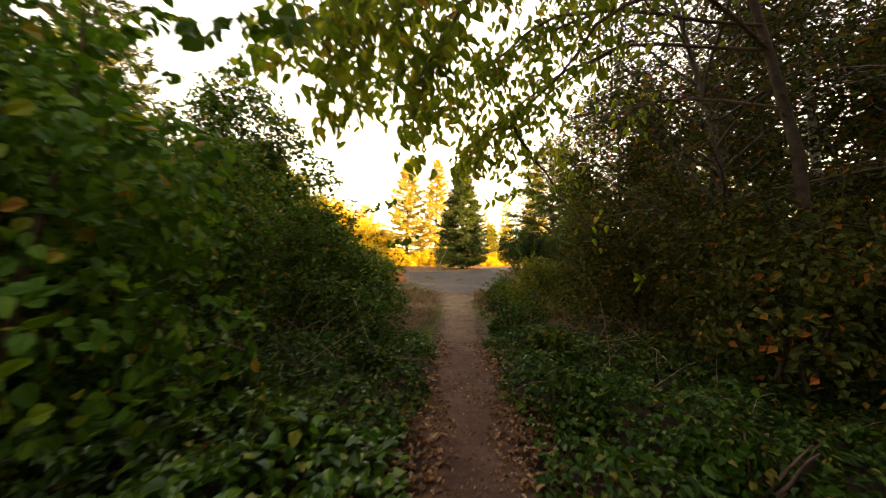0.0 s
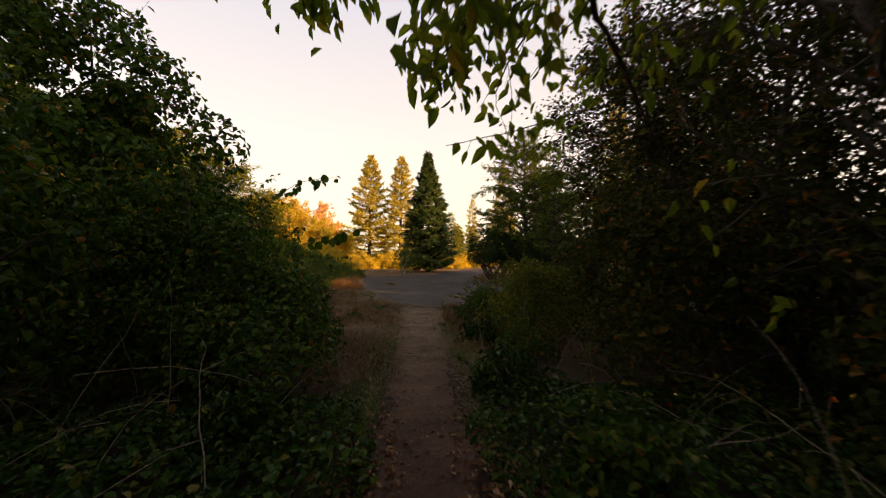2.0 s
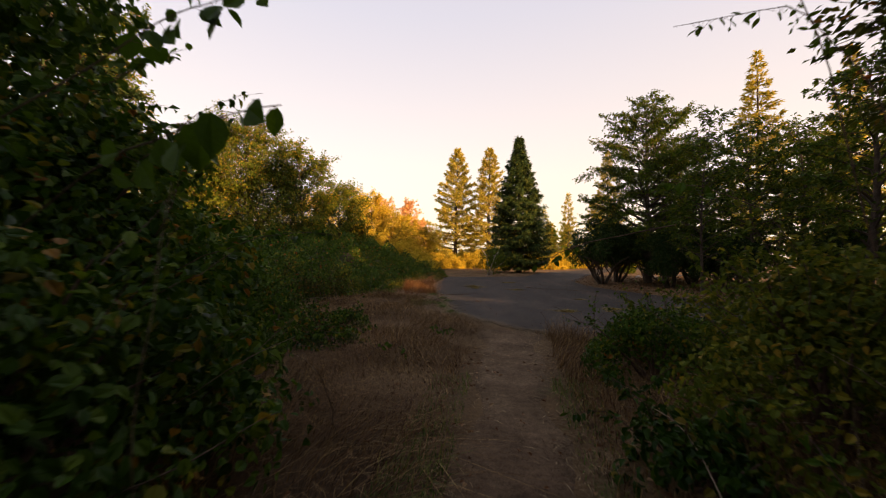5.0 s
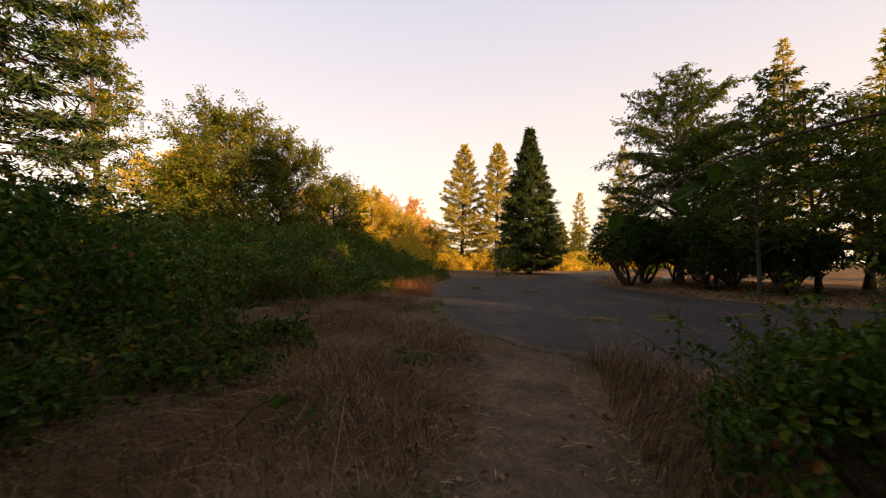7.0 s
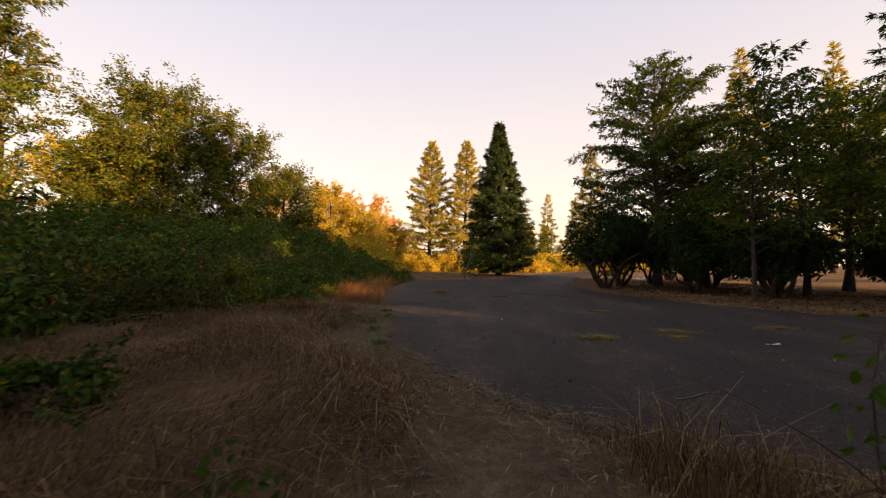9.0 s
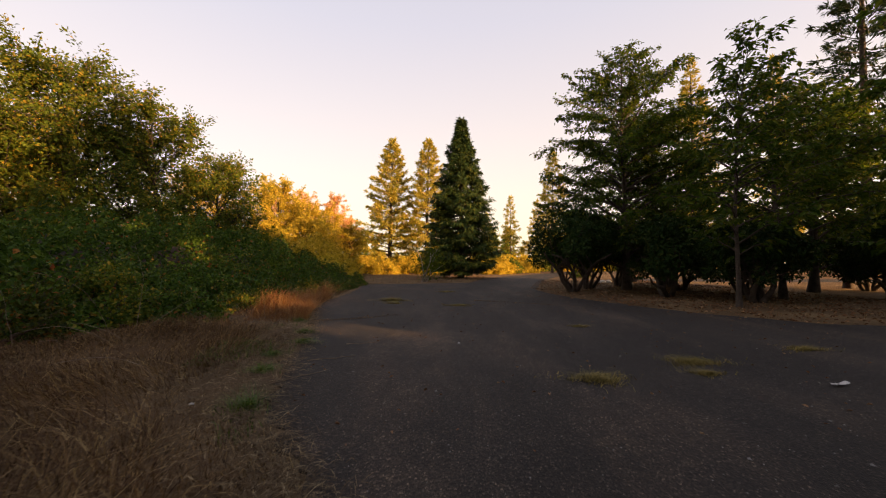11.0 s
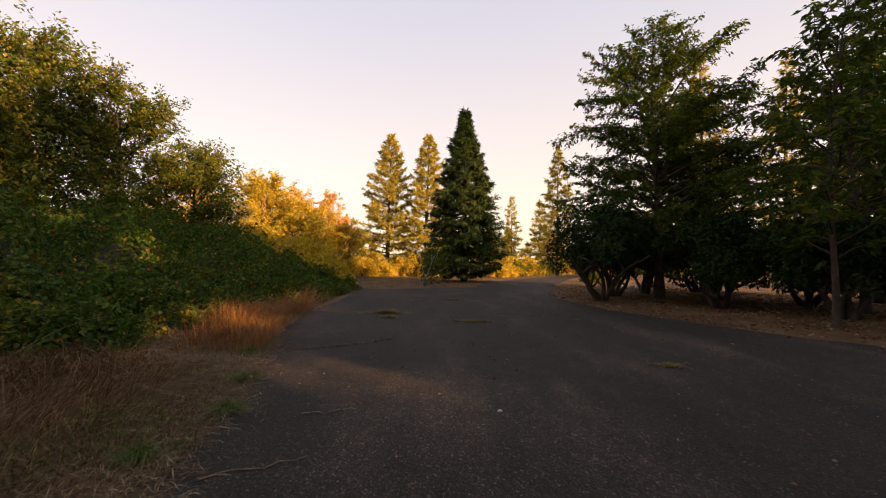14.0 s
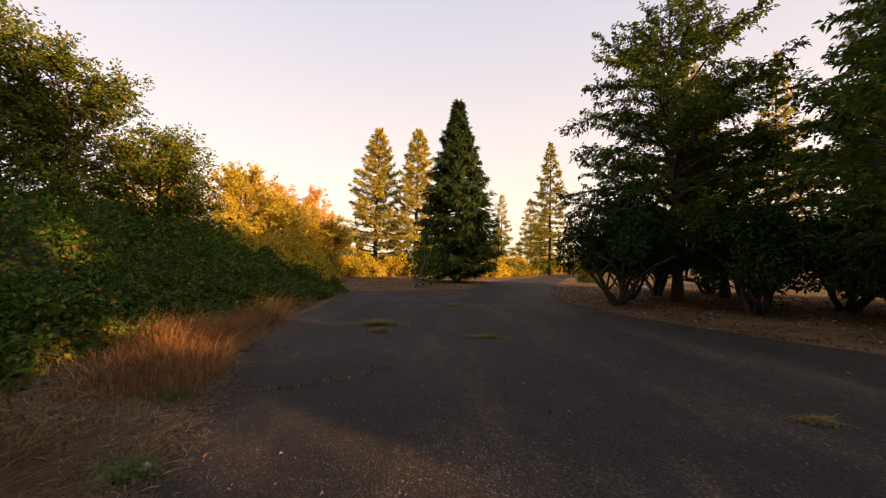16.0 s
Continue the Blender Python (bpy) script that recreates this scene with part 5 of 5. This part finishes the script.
for k, (x, y, h, r, n) in enumerate([(-14.2, 50.5, 8.6, 3.2, 15000), (-17.8, 57.5, 10.2, 3.6, 13000), (-11.6, 56.0, 6.6, 2.8, 12000), (-10.4, 48.5, 4.8, 2.2, 9000), (-19.0, 50.5, 8.4, 3.0, 10000), (-9.4, 59.0, 5.0, 2.2, 9000), (-23.5, 52.0, 9.0, 3.0, 8000)]):
    broad_tree(seeded(350 + k), "autumn_tree", (x, y, 0), h, r, 0.05, int(n * 0.7), 0.23, GOLDEN, BARK, GL, "autumn trees", limbs=30, trunk_r=0.11, rise=0.9, subs=9, reach=0.4)
for k, (x, y, s, h) in enumerate([(-9.0, 44.0, 2.0, 3.6), (-7.0, 45.5, 1.6, 2.4), (-11.6, 45.5, 2.2, 4.4), (-6.6, 41.6, 1.3, 1.9), (-13.5, 46.5, 2.2, 5.0)]):
    bush(seeded(440 + k), "autumn_bush", (x, y, 0), (s, s, h), 4200, 0.2, GOLDEN, "yellow-green autumn bush at the bank's end", group="autumn bushes", fine=False, sprigs=16)
OL = "orange autumn tree lit by low sun"
for k, (x, y, h, r, n) in enumerate([(-15.3, 69.6, 11.2, 2.6, 12000), (-19.0, 70.5, 11.4, 3.2, 12000), (-12.4, 66.0, 7.2, 2.4, 9000), (-22.5, 71.0, 10.5, 3.2, 10000)]):
    broad_tree(seeded(188 + 30 * k), "autumn_tree", (x, y, 0), h, r, 0.06, int(n * 0.75), 0.25, ORANGE, BARK, OL, "autumn trees", limbs=32, trunk_r=0.12, rise=1.3, subs=9, reach=0.45)
for k, (x, y, r, h) in enumerate([(-8.8, 66.5, 2.0, 2.6), (-6.0, 64.5, 1.7, 2.0), (-3.4, 66.0, 2.0, 2.6), (-0.6, 65.0, 1.6, 1.9), (-10.6, 62.5, 1.6, 2.2), (7.8, 64.5, 1.5, 1.5), (9.6, 67.5, 1.8, 2.3)]):
    bush(seeded(460 + k), "autumn_bush", (x, y, 0), (r, r, h), 2600, 0.23, GOLDEN, "golden bush lit by low sun before the conifers", group="autumn bushes", fine=False, sprigs=8)
broad_tree(seeded(191), "poplar_tree", (-38.0, 40.5, 0), 27.0, 5.0, 0.2, 15000, 0.34, MAPLE, BARK, "tall airy poplar with thin yellow-green leaves", limbs=34, trunk_r=0.3, rise=0.8, clump=0.3, profile=lambda u: math.sin(math.pi * (0.3 + 0.62 * u)) ** 0.7)
broad_tree(seeded(192), "autumn_tree", (-29.5, 40.5, 0), 11.0, 3.6, 0.1, 6000, 0.34, GOLDEN, BARK, GL, "autumn trees", limbs=20, trunk_r=0.15)
broad_tree(seeded(193), "autumn_tree", (-33.0, 46.0, 0), 13.5, 4.2, 0.1, 6000, 0.36, GOLDEN, BARK, GL, "autumn trees", limbs=20, trunk_r=0.15)
conifer(seeded(194), "fir_tree", (-21.5, 23.5, 0), 24, 5.5, 0.12, 120, 190, FIR, BARK, "tall dark fir with drooping branches", "firs", spray=0.5)

# ---- conifers ahead ----
def spruce_profile(v):
    """Broad low down, drawn in at the skirt, pointed at the top."""
    return float(np.interp(v, [0, 0.05, 0.12, 0.25, 0.46, 0.66, 0.85, 1.0], [0.74, 0.92, 1.0, 0.95, 0.75, 0.47, 0.19, 0.02]))


conifer(seeded(201), "spruce_tree", (2.82, 51.2, 0), 15.3, 3.4, 0.05, 400, 120, SPRUCE, BARK, "dense dark green cone-shaped conifer on dry lawn", "conifers ahead", droop=0.3, spray=0.46, dense=True, trunk_r=0.25, profile=spruce_profile)
GOLD_CONE = "tall airy golden conifer lit by low sun"
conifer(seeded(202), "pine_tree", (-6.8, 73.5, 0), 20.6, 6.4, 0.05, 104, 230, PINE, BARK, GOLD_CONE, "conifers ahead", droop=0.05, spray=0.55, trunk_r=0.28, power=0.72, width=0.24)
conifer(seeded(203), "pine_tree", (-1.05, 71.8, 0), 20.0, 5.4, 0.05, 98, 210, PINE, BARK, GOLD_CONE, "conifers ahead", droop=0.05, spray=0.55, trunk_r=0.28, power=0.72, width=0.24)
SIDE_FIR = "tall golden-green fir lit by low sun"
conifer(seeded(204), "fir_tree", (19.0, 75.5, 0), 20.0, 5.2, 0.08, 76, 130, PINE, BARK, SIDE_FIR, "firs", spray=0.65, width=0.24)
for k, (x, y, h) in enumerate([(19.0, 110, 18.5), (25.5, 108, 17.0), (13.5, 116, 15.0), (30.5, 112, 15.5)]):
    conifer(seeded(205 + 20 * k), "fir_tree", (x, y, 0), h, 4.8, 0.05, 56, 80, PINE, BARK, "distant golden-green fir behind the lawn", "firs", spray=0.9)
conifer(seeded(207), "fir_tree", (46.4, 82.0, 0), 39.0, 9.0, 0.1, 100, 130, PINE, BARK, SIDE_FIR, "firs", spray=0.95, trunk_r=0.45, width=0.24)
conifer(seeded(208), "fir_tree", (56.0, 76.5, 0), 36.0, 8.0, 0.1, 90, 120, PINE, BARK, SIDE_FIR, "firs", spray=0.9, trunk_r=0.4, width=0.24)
conifer(seeded(209), "fir_tree", (45.4, 54.0, 0), 41.0, 7.5, 0.1, 120, 150, FIR, BARK, "very tall dark fir with drooping branches", "firs", spray=0.7, trunk_r=0.45, width=0.22, power=0.7, droop=0.4)


def sapling():
    rng = seeded(211)
    thing = anchor("sapling", (-0.3, 43.6, 0), "crooked pale-stemmed sapling with drooping leaves", "tree")
    wood, pts = [], []
    for k in range(5):
        ln = wander(rng, (-0.3 + rng.normal(0, 0.15), 43.6, -0.05), (rng.normal(0.25, 0.3), rng.normal(0, 0.3), 1), rng.uniform(1.8, 3.2), 8, 0.14)
        wood.append(tube(ln, np.linspace(0.07, 0.02, 9), 6))
        pts.append(ln[rng.integers(3, 9, 320)] + rng.normal(0, 0.35, (320, 3)))
    mesh_object("trunk", *joined(wood), PALE_BARK, thing, smooth=True)
    pts = np.concatenate(pts)
    pts[:, 2] = np.maximum(pts[:, 2], 0.2)
    mesh_object("crown", *leaf_arrays(rng, pts, np.tile([0, 0, 1.0], (len(pts), 1)), 0.16, 0.09, 0.8, 0.2, 0.6, None, False), CHERRY, thing)


sapling()

# ---- planted island on the right ----
def cherry_reach(d):
    """How far the limbs reach at a depth below the tip."""
    return float(np.interp(d, [0, 0.5, 1.2, 2.6, 5.0, 8.0, 11.0], [0.25, 1.0, 1.8, 2.9, 4.2, 4.7, 4.4]))


layered_tree(seeded(221), "cherry_tree", (10.3, 34.9, 0), 12.7, 0.06, 100, cherry_reach, 32, 0.17, CHERRY, BARK, "large dark green cherry tree with layered spreading limbs", "island trees", 0.17)
layered_tree(seeded(222), "cherry_tree", (13.9, 36.8, 0), 10.4, 0.08, 74, lambda d: float(np.interp(d, [0, 1, 3, 6, 10], [0.5, 1.6, 3.0, 4.0, 3.8])), 30, 0.18, CHERRY, BARK, "dark green spreading tree on the planted island", "island trees", 0.16)
layered_tree(seeded(223), "young_tree", (9.6, 26.95, 0), 8.4, 0.16, 52, lambda d: float(np.interp(d, [0, 0.6, 2, 4.5, 7], [0.3, 0.8, 1.5, 2.3, 1.9])), 17, 0.2, CHERRY, BARK, "slender young tree with large drooping leaves", "island trees", 0.06)
layered_tree(seeded(224), "young_tree", (13.4, 29.6, 0), 9.0, 0.1, 56, lambda d: float(np.interp(d, [0, 1, 3, 6, 8], [0.4, 1.2, 2.4, 3.1, 2.6])), 17, 0.21, CHERRY, BARK, "slender young tree with large drooping leaves", "island trees", 0.1)
layered_tree(seeded(225), "cherry_tree", (18.0, 33.0, 0), 9.6, 0.08, 60, lambda d: float(np.interp(d, [0, 1, 3, 6, 9], [0.5, 1.6, 3.2, 4.2, 3.4])), 17, 0.23, CHERRY, BARK, "dark green spreading tree on the planted island", "island trees", 0.16)
layered_tree(seeded(226), "cherry_tree", (23.0, 36.0, 0), 11.0, 0.08, 56, lambda d: float(np.interp(d, [0, 1, 3, 6, 9], [0.5, 1.6, 3.2, 4.4, 3.6])), 14, 0.25, CHERRY, BARK, "dark green spreading tree on the planted island", "island trees", 0.16)


# Unseen trees added on the island to block sky light over the right asphalt.
for k, (x, y, h) in enumerate([(14.6, 25.2, 10.0), (18.6, 23.9, 11.0), (23.4, 24.4, 11.0)]):
    layered_tree(seeded(227 + 40 * k), "cherry_tree", (x, y, 0), h, 0.08, 46, lambda d: float(np.interp(d, [0, 1, 3, 6, 9], [0.5, 1.5, 2.6, 3.2, 3.0])), 15, 0.26, CHERRY, BARK, "dark green spreading tree on the planted island", "island trees", 0.16)


def island_shrub(seed, at, radius, height, leaves=8500, label="dark evergreen shrub on several crooked bare stems"):
    """Crooked stems that fork, under a rounded, lumpy, dense evergreen crown."""
    rng = seeded(seed)
    thing = anchor("evergreen_shrub", at, label, "shrub", "island shrubs")
    root = np.array(at)
    many = 46
    cd = unit(rng.normal(0, 1, (many, 3)))
    cd[:, 2] = np.where(cd[:, 2] < -0.7, -cd[:, 2], cd[:, 2])
    lumps = root + np.array([0, 0, height * 0.56]) + cd * np.array([radius, radius, height * 0.44]) * rng.uniform(0.35, 0.8, (many, 1))
    for k in range(5):
        az = k * 1.256 + rng.uniform(-0.4, 0.4)
        start = root + np.array([math.cos(az) * 0.13, math.sin(az) * 0.13, -0.05])
        ln = wander(rng, start, (math.cos(az) * 0.5, math.sin(az) * 0.5, 1), height * 0.6, 7, 0.2)
        mesh_object("stem", *tube(ln, np.linspace(0.1, 0.03, 8), 7), BARK, thing, smooth=True)
        for aim in lumps[rng.integers(0, many, 3)]:
            q = ln[rng.integers(2, 5)]
            mesh_object("fork", *tube(wander(rng, q, aim - q, np.linalg.norm(aim - q), 6, 0.12), np.linspace(0.045, 0.012, 7), 5), BARK, thing, smooth=True)
    size = rng.uniform(0.3, 0.5, many) * radius * 0.62
    pick = rng.choice(many, leaves, p=size ** 2 / np.sum(size ** 2))
    d = unit(unit(rng.normal(0, 1, (leaves, 3))) + 0.6 * cd[pick])
    deep = np.where(rng.uniform(0, 1, leaves) < 0.35, rng.uniform(0.2, 0.9, leaves), 1 - np.abs(rng.normal(0, 0.12, leaves)))
    pts = lumps[pick] + d * (size[pick] * deep)[:, None]
    pts = pts[pts[:, 2] > 0.5 + 0.1 * np.sin(5 * pts[:, 0]) * np.sin(4 * pts[:, 1])]
    d = unit(pts - root - np.array([0, 0, height * 0.4]))
    mesh_object("crown", *leaf_arrays(rng, pts, d * 0.6 + np.array([0, 0, 0.5]), 0.17, 0.075, 0.35, 0.2, 0.5, None, False), LAUREL, thing)


for k, (x, y, r, h) in enumerate([(6.96, 33.2, 2.25, 4.4), (8.6, 35.6, 2.2, 3.9), (12.6, 34.2, 2.3, 3.6), (11.2, 37.6, 2.2, 3.8), (9.9, 30.9, 1.9, 3.3), (14.9, 39.0, 2.4, 4.0), (15.0, 43.2, 2.3, 3.8), (13.6, 31.6, 2.1, 3.1), (17.6, 29.5, 2.2, 3.0), (21.7, 34.0, 2.4, 3.0), (11.4, 28.4, 1.7, 2.7)]):
    island_shrub(230 + k, (x, y, 0), r, h)
bush(seeded(245), "small_shrub", (14.4, 51.8, 0), (0.9, 0.9, 1.9), 2500, 0.13, CHERRY, "small leafy shrub on sunlit lawn", fine=False)

# ---- hedge and woods behind the lawn ----
rngh = seeded(250)
for k in range(24):
    x = -15 + k * 2.7 + rngh.uniform(-0.8, 0.8)
    y = 82 + 0.18 * abs(x - 5) + rngh.uniform(-2, 4)
    gold = k % 3 != 1
    bush(seeded(251 + k), "hedge_bush", (x, y, 0), (2.6, 2.2, rngh.uniform(2.2, 4.2)), 1200, 0.45, GOLDEN if gold else MAPLE, "golden-leaved hedge bush at the lawn's end" if gold else "green hedge bush at the lawn's end", group="hedge bushes", fine=False, stems=4)
for k, (x, y, h) in enumerate([(-12, 62, 2.0), (-10.0, 69, 2.2), (-12.8, 77, 3.4), (-6.5, 74, 2.6), (-3, 73, 2.4), (8.5, 66, 1.5), (11, 70, 2.4), (14, 72, 2.0), (0.5, 75, 2.6)]):
    bush(seeded(281 + k), "lawn_bush", (x, y, 0), (2.2, 1.8, h), 2200, 0.3, GOLDEN if k % 2 else MAPLE, "rounded yellow-green bush on the lawn", group="lawn bushes", fine=False, stems=5)


def far_woods():
    rng = seeded(300)
    sets, wood = [], []
    for k in range(110):
        a = rng.uniform(-2.6, 2.6)
        r = rng.uniform(120, 175)
        x, y = r * math.sin(a), 25 + r * math.cos(a)
        h = rng.uniform(9, 15)
        n = 260
        u = rng.uniform(0.05, 1, n)
        ang = rng.uniform(0, 6.283, n)
        wdt = (1 - u) ** 0.7 * h * 0.24 * np.sqrt(rng.uniform(0.2, 1, n))
        pts = np.stack([x + wdt * np.cos(ang), y + wdt * np.sin(ang), u * h], axis=1)
        sets.append(leaf_arrays(rng, pts, np.tile([0, 0, 1.0], (n, 1)), 2.0, 0.95, 0.4, 0.3, 0.6, None, False))
    tagged(mesh_object("far_woods", *joined(sets), MAPLE), "distant belt of mixed woods behind the lawns", "woods", kind="stuff")


far_woods()


# ---- unseen woods added behind and sunward, closing the place and blocking sun ----
# added crowns that leave a small window for the low sun: place, heights, spread
SUN_GATES = [(17.16, 10.05, 4.92, 5.22, 0.8, 1800), (18.0, 11.2, 3.0, 5.05, 0.82, 4800), (16.5, 9.14, 3.0, 5.05, 0.5, 3000), (17.57, 10.6, 6.15, 7.3, 1.05, 2600), (17.6, 10.65, 3.0, 4.2, 0.45, 2200)]


def sun_gate_sapling(seed, at, low, high, spread, leaves):
    """Unseen drawn-up sapling, added to shape the sun patch; leaves round its top."""
    rng = seeded(seed)
    thing = anchor("sun_block_sapling", at, "thin unseen sapling added to shape the sun patch", "tree", "woodland saplings")
    stem = wander(rng, np.array(at) - np.array([0, 0, 0.05]), (0, 0, 1), high, 8, 0.015, 0.05)
    mesh_object("trunk", *tube(stem, np.linspace(0.05, 0.015, 9), 6), BARK, thing, smooth=True)
    r, a = spread * np.sqrt(rng.uniform(0, 1, leaves)), rng.uniform(0, 6.283, leaves)
    pts = np.array([at[0], at[1], 0.0]) + np.stack([r * np.cos(a), r * np.sin(a), rng.uniform(low, high, leaves)], axis=1)
    mesh_object("crown", *leaf_arrays(rng, pts, np.tile([0, 0, 1.0], (leaves, 1)), 0.22, 0.13, 0.3, 0.2, 0.8, None, False), THICKET, thing)


def unseen_woods():
    rng = seeded(310)
    for k, (x, y, h, s) in enumerate([(12.35, 8.06, 13.0, 2.9), (18.0, 3.8, 14.0, 3.8), (20.7, 12.5, 14.0, 2.8), (26.5, 11.8, 15.0, 3.4), (33.0, 11.5, 15.0, 3.6), (39.0, 11.5, 15.0, 3.6), (44.0, 12.0, 13.0, 3.6), (25.0, -3.0, 14.0, 4.0), (13.0, 1.5, 12.0, 3.6), (14.5, -7.0, 13.0, 4.0), (8.5, -3.5, 11.0, 3.4), (21.0, -11.0, 14.0, 4.0), (2.5, -7.0, 11.0, 3.6), (-3.0, -9.0, 11.0, 3.6)]):
        broad_tree(seeded(311 + k), "sun_block_tree", (x, y, 0), h, s, 0.03, 4000, 0.9, THICKET, BARK, "unseen dark tree added to close off the trail and block sun", "woodland trees", limbs=22, trunk_r=0.18, clump=0.35)
    # unseen firs added to shade the maples, their crowns above the low beam
    for k, (x, y, h) in enumerate([(26.2, 5.8, 20.0), (31.0, 1.5, 21.0)]):
        conifer(seeded(360 + k), "sun_block_fir", (x, y, 0), h, 5.2, 0.52, 80, 48, FIR, BARK, "unseen tall dark fir added to block low sun", "woodland firs", spray=0.8, trunk_r=0.35, power=0.6)
    # unseen bushes added to block sun below the tree crowns
    for k, (x, y, h) in enumerate([(22.6, 11.6, 5.0), (28.2, 11.0, 5.0), (34.5, 10.8, 5.0), (40.5, 11.0, 5.0), (20.4, 7.9, 5.6), (18.3, 9.4, 5.25), (25.4, 11.6, 5.2), (31.4, 11.2, 5.2)]):
        bush(seeded(370 + k), "sun_block_bush", (x, y, 0), (3.2, 2.4, h), 5200, 0.45, THICKET, "unseen dark bush added to block sun on the lot", group="woodland bushes", fine=False)
    for k, (x, y, low, high, spread, n) in enumerate(SUN_GATES):
        sun_gate_sapling(382 + k, (x, y, 0), low, high, spread, n)
    # unseen bushes added to keep sun off the trail's start
    for k, (x, y) in enumerate([(4.0, -2.5), (8.0, -0.5), (-1.5, -5.0), (11.5, 5.0)]):
        bush(seeded(330 + k), "sun_block_bush", (x, y, 0), (2.2, 2.0, 3.6), 3000, 0.3, THICKET, "unseen dark bush added to block sun on the trail", group="woodland bushes", fine=False)


unseen_woods()
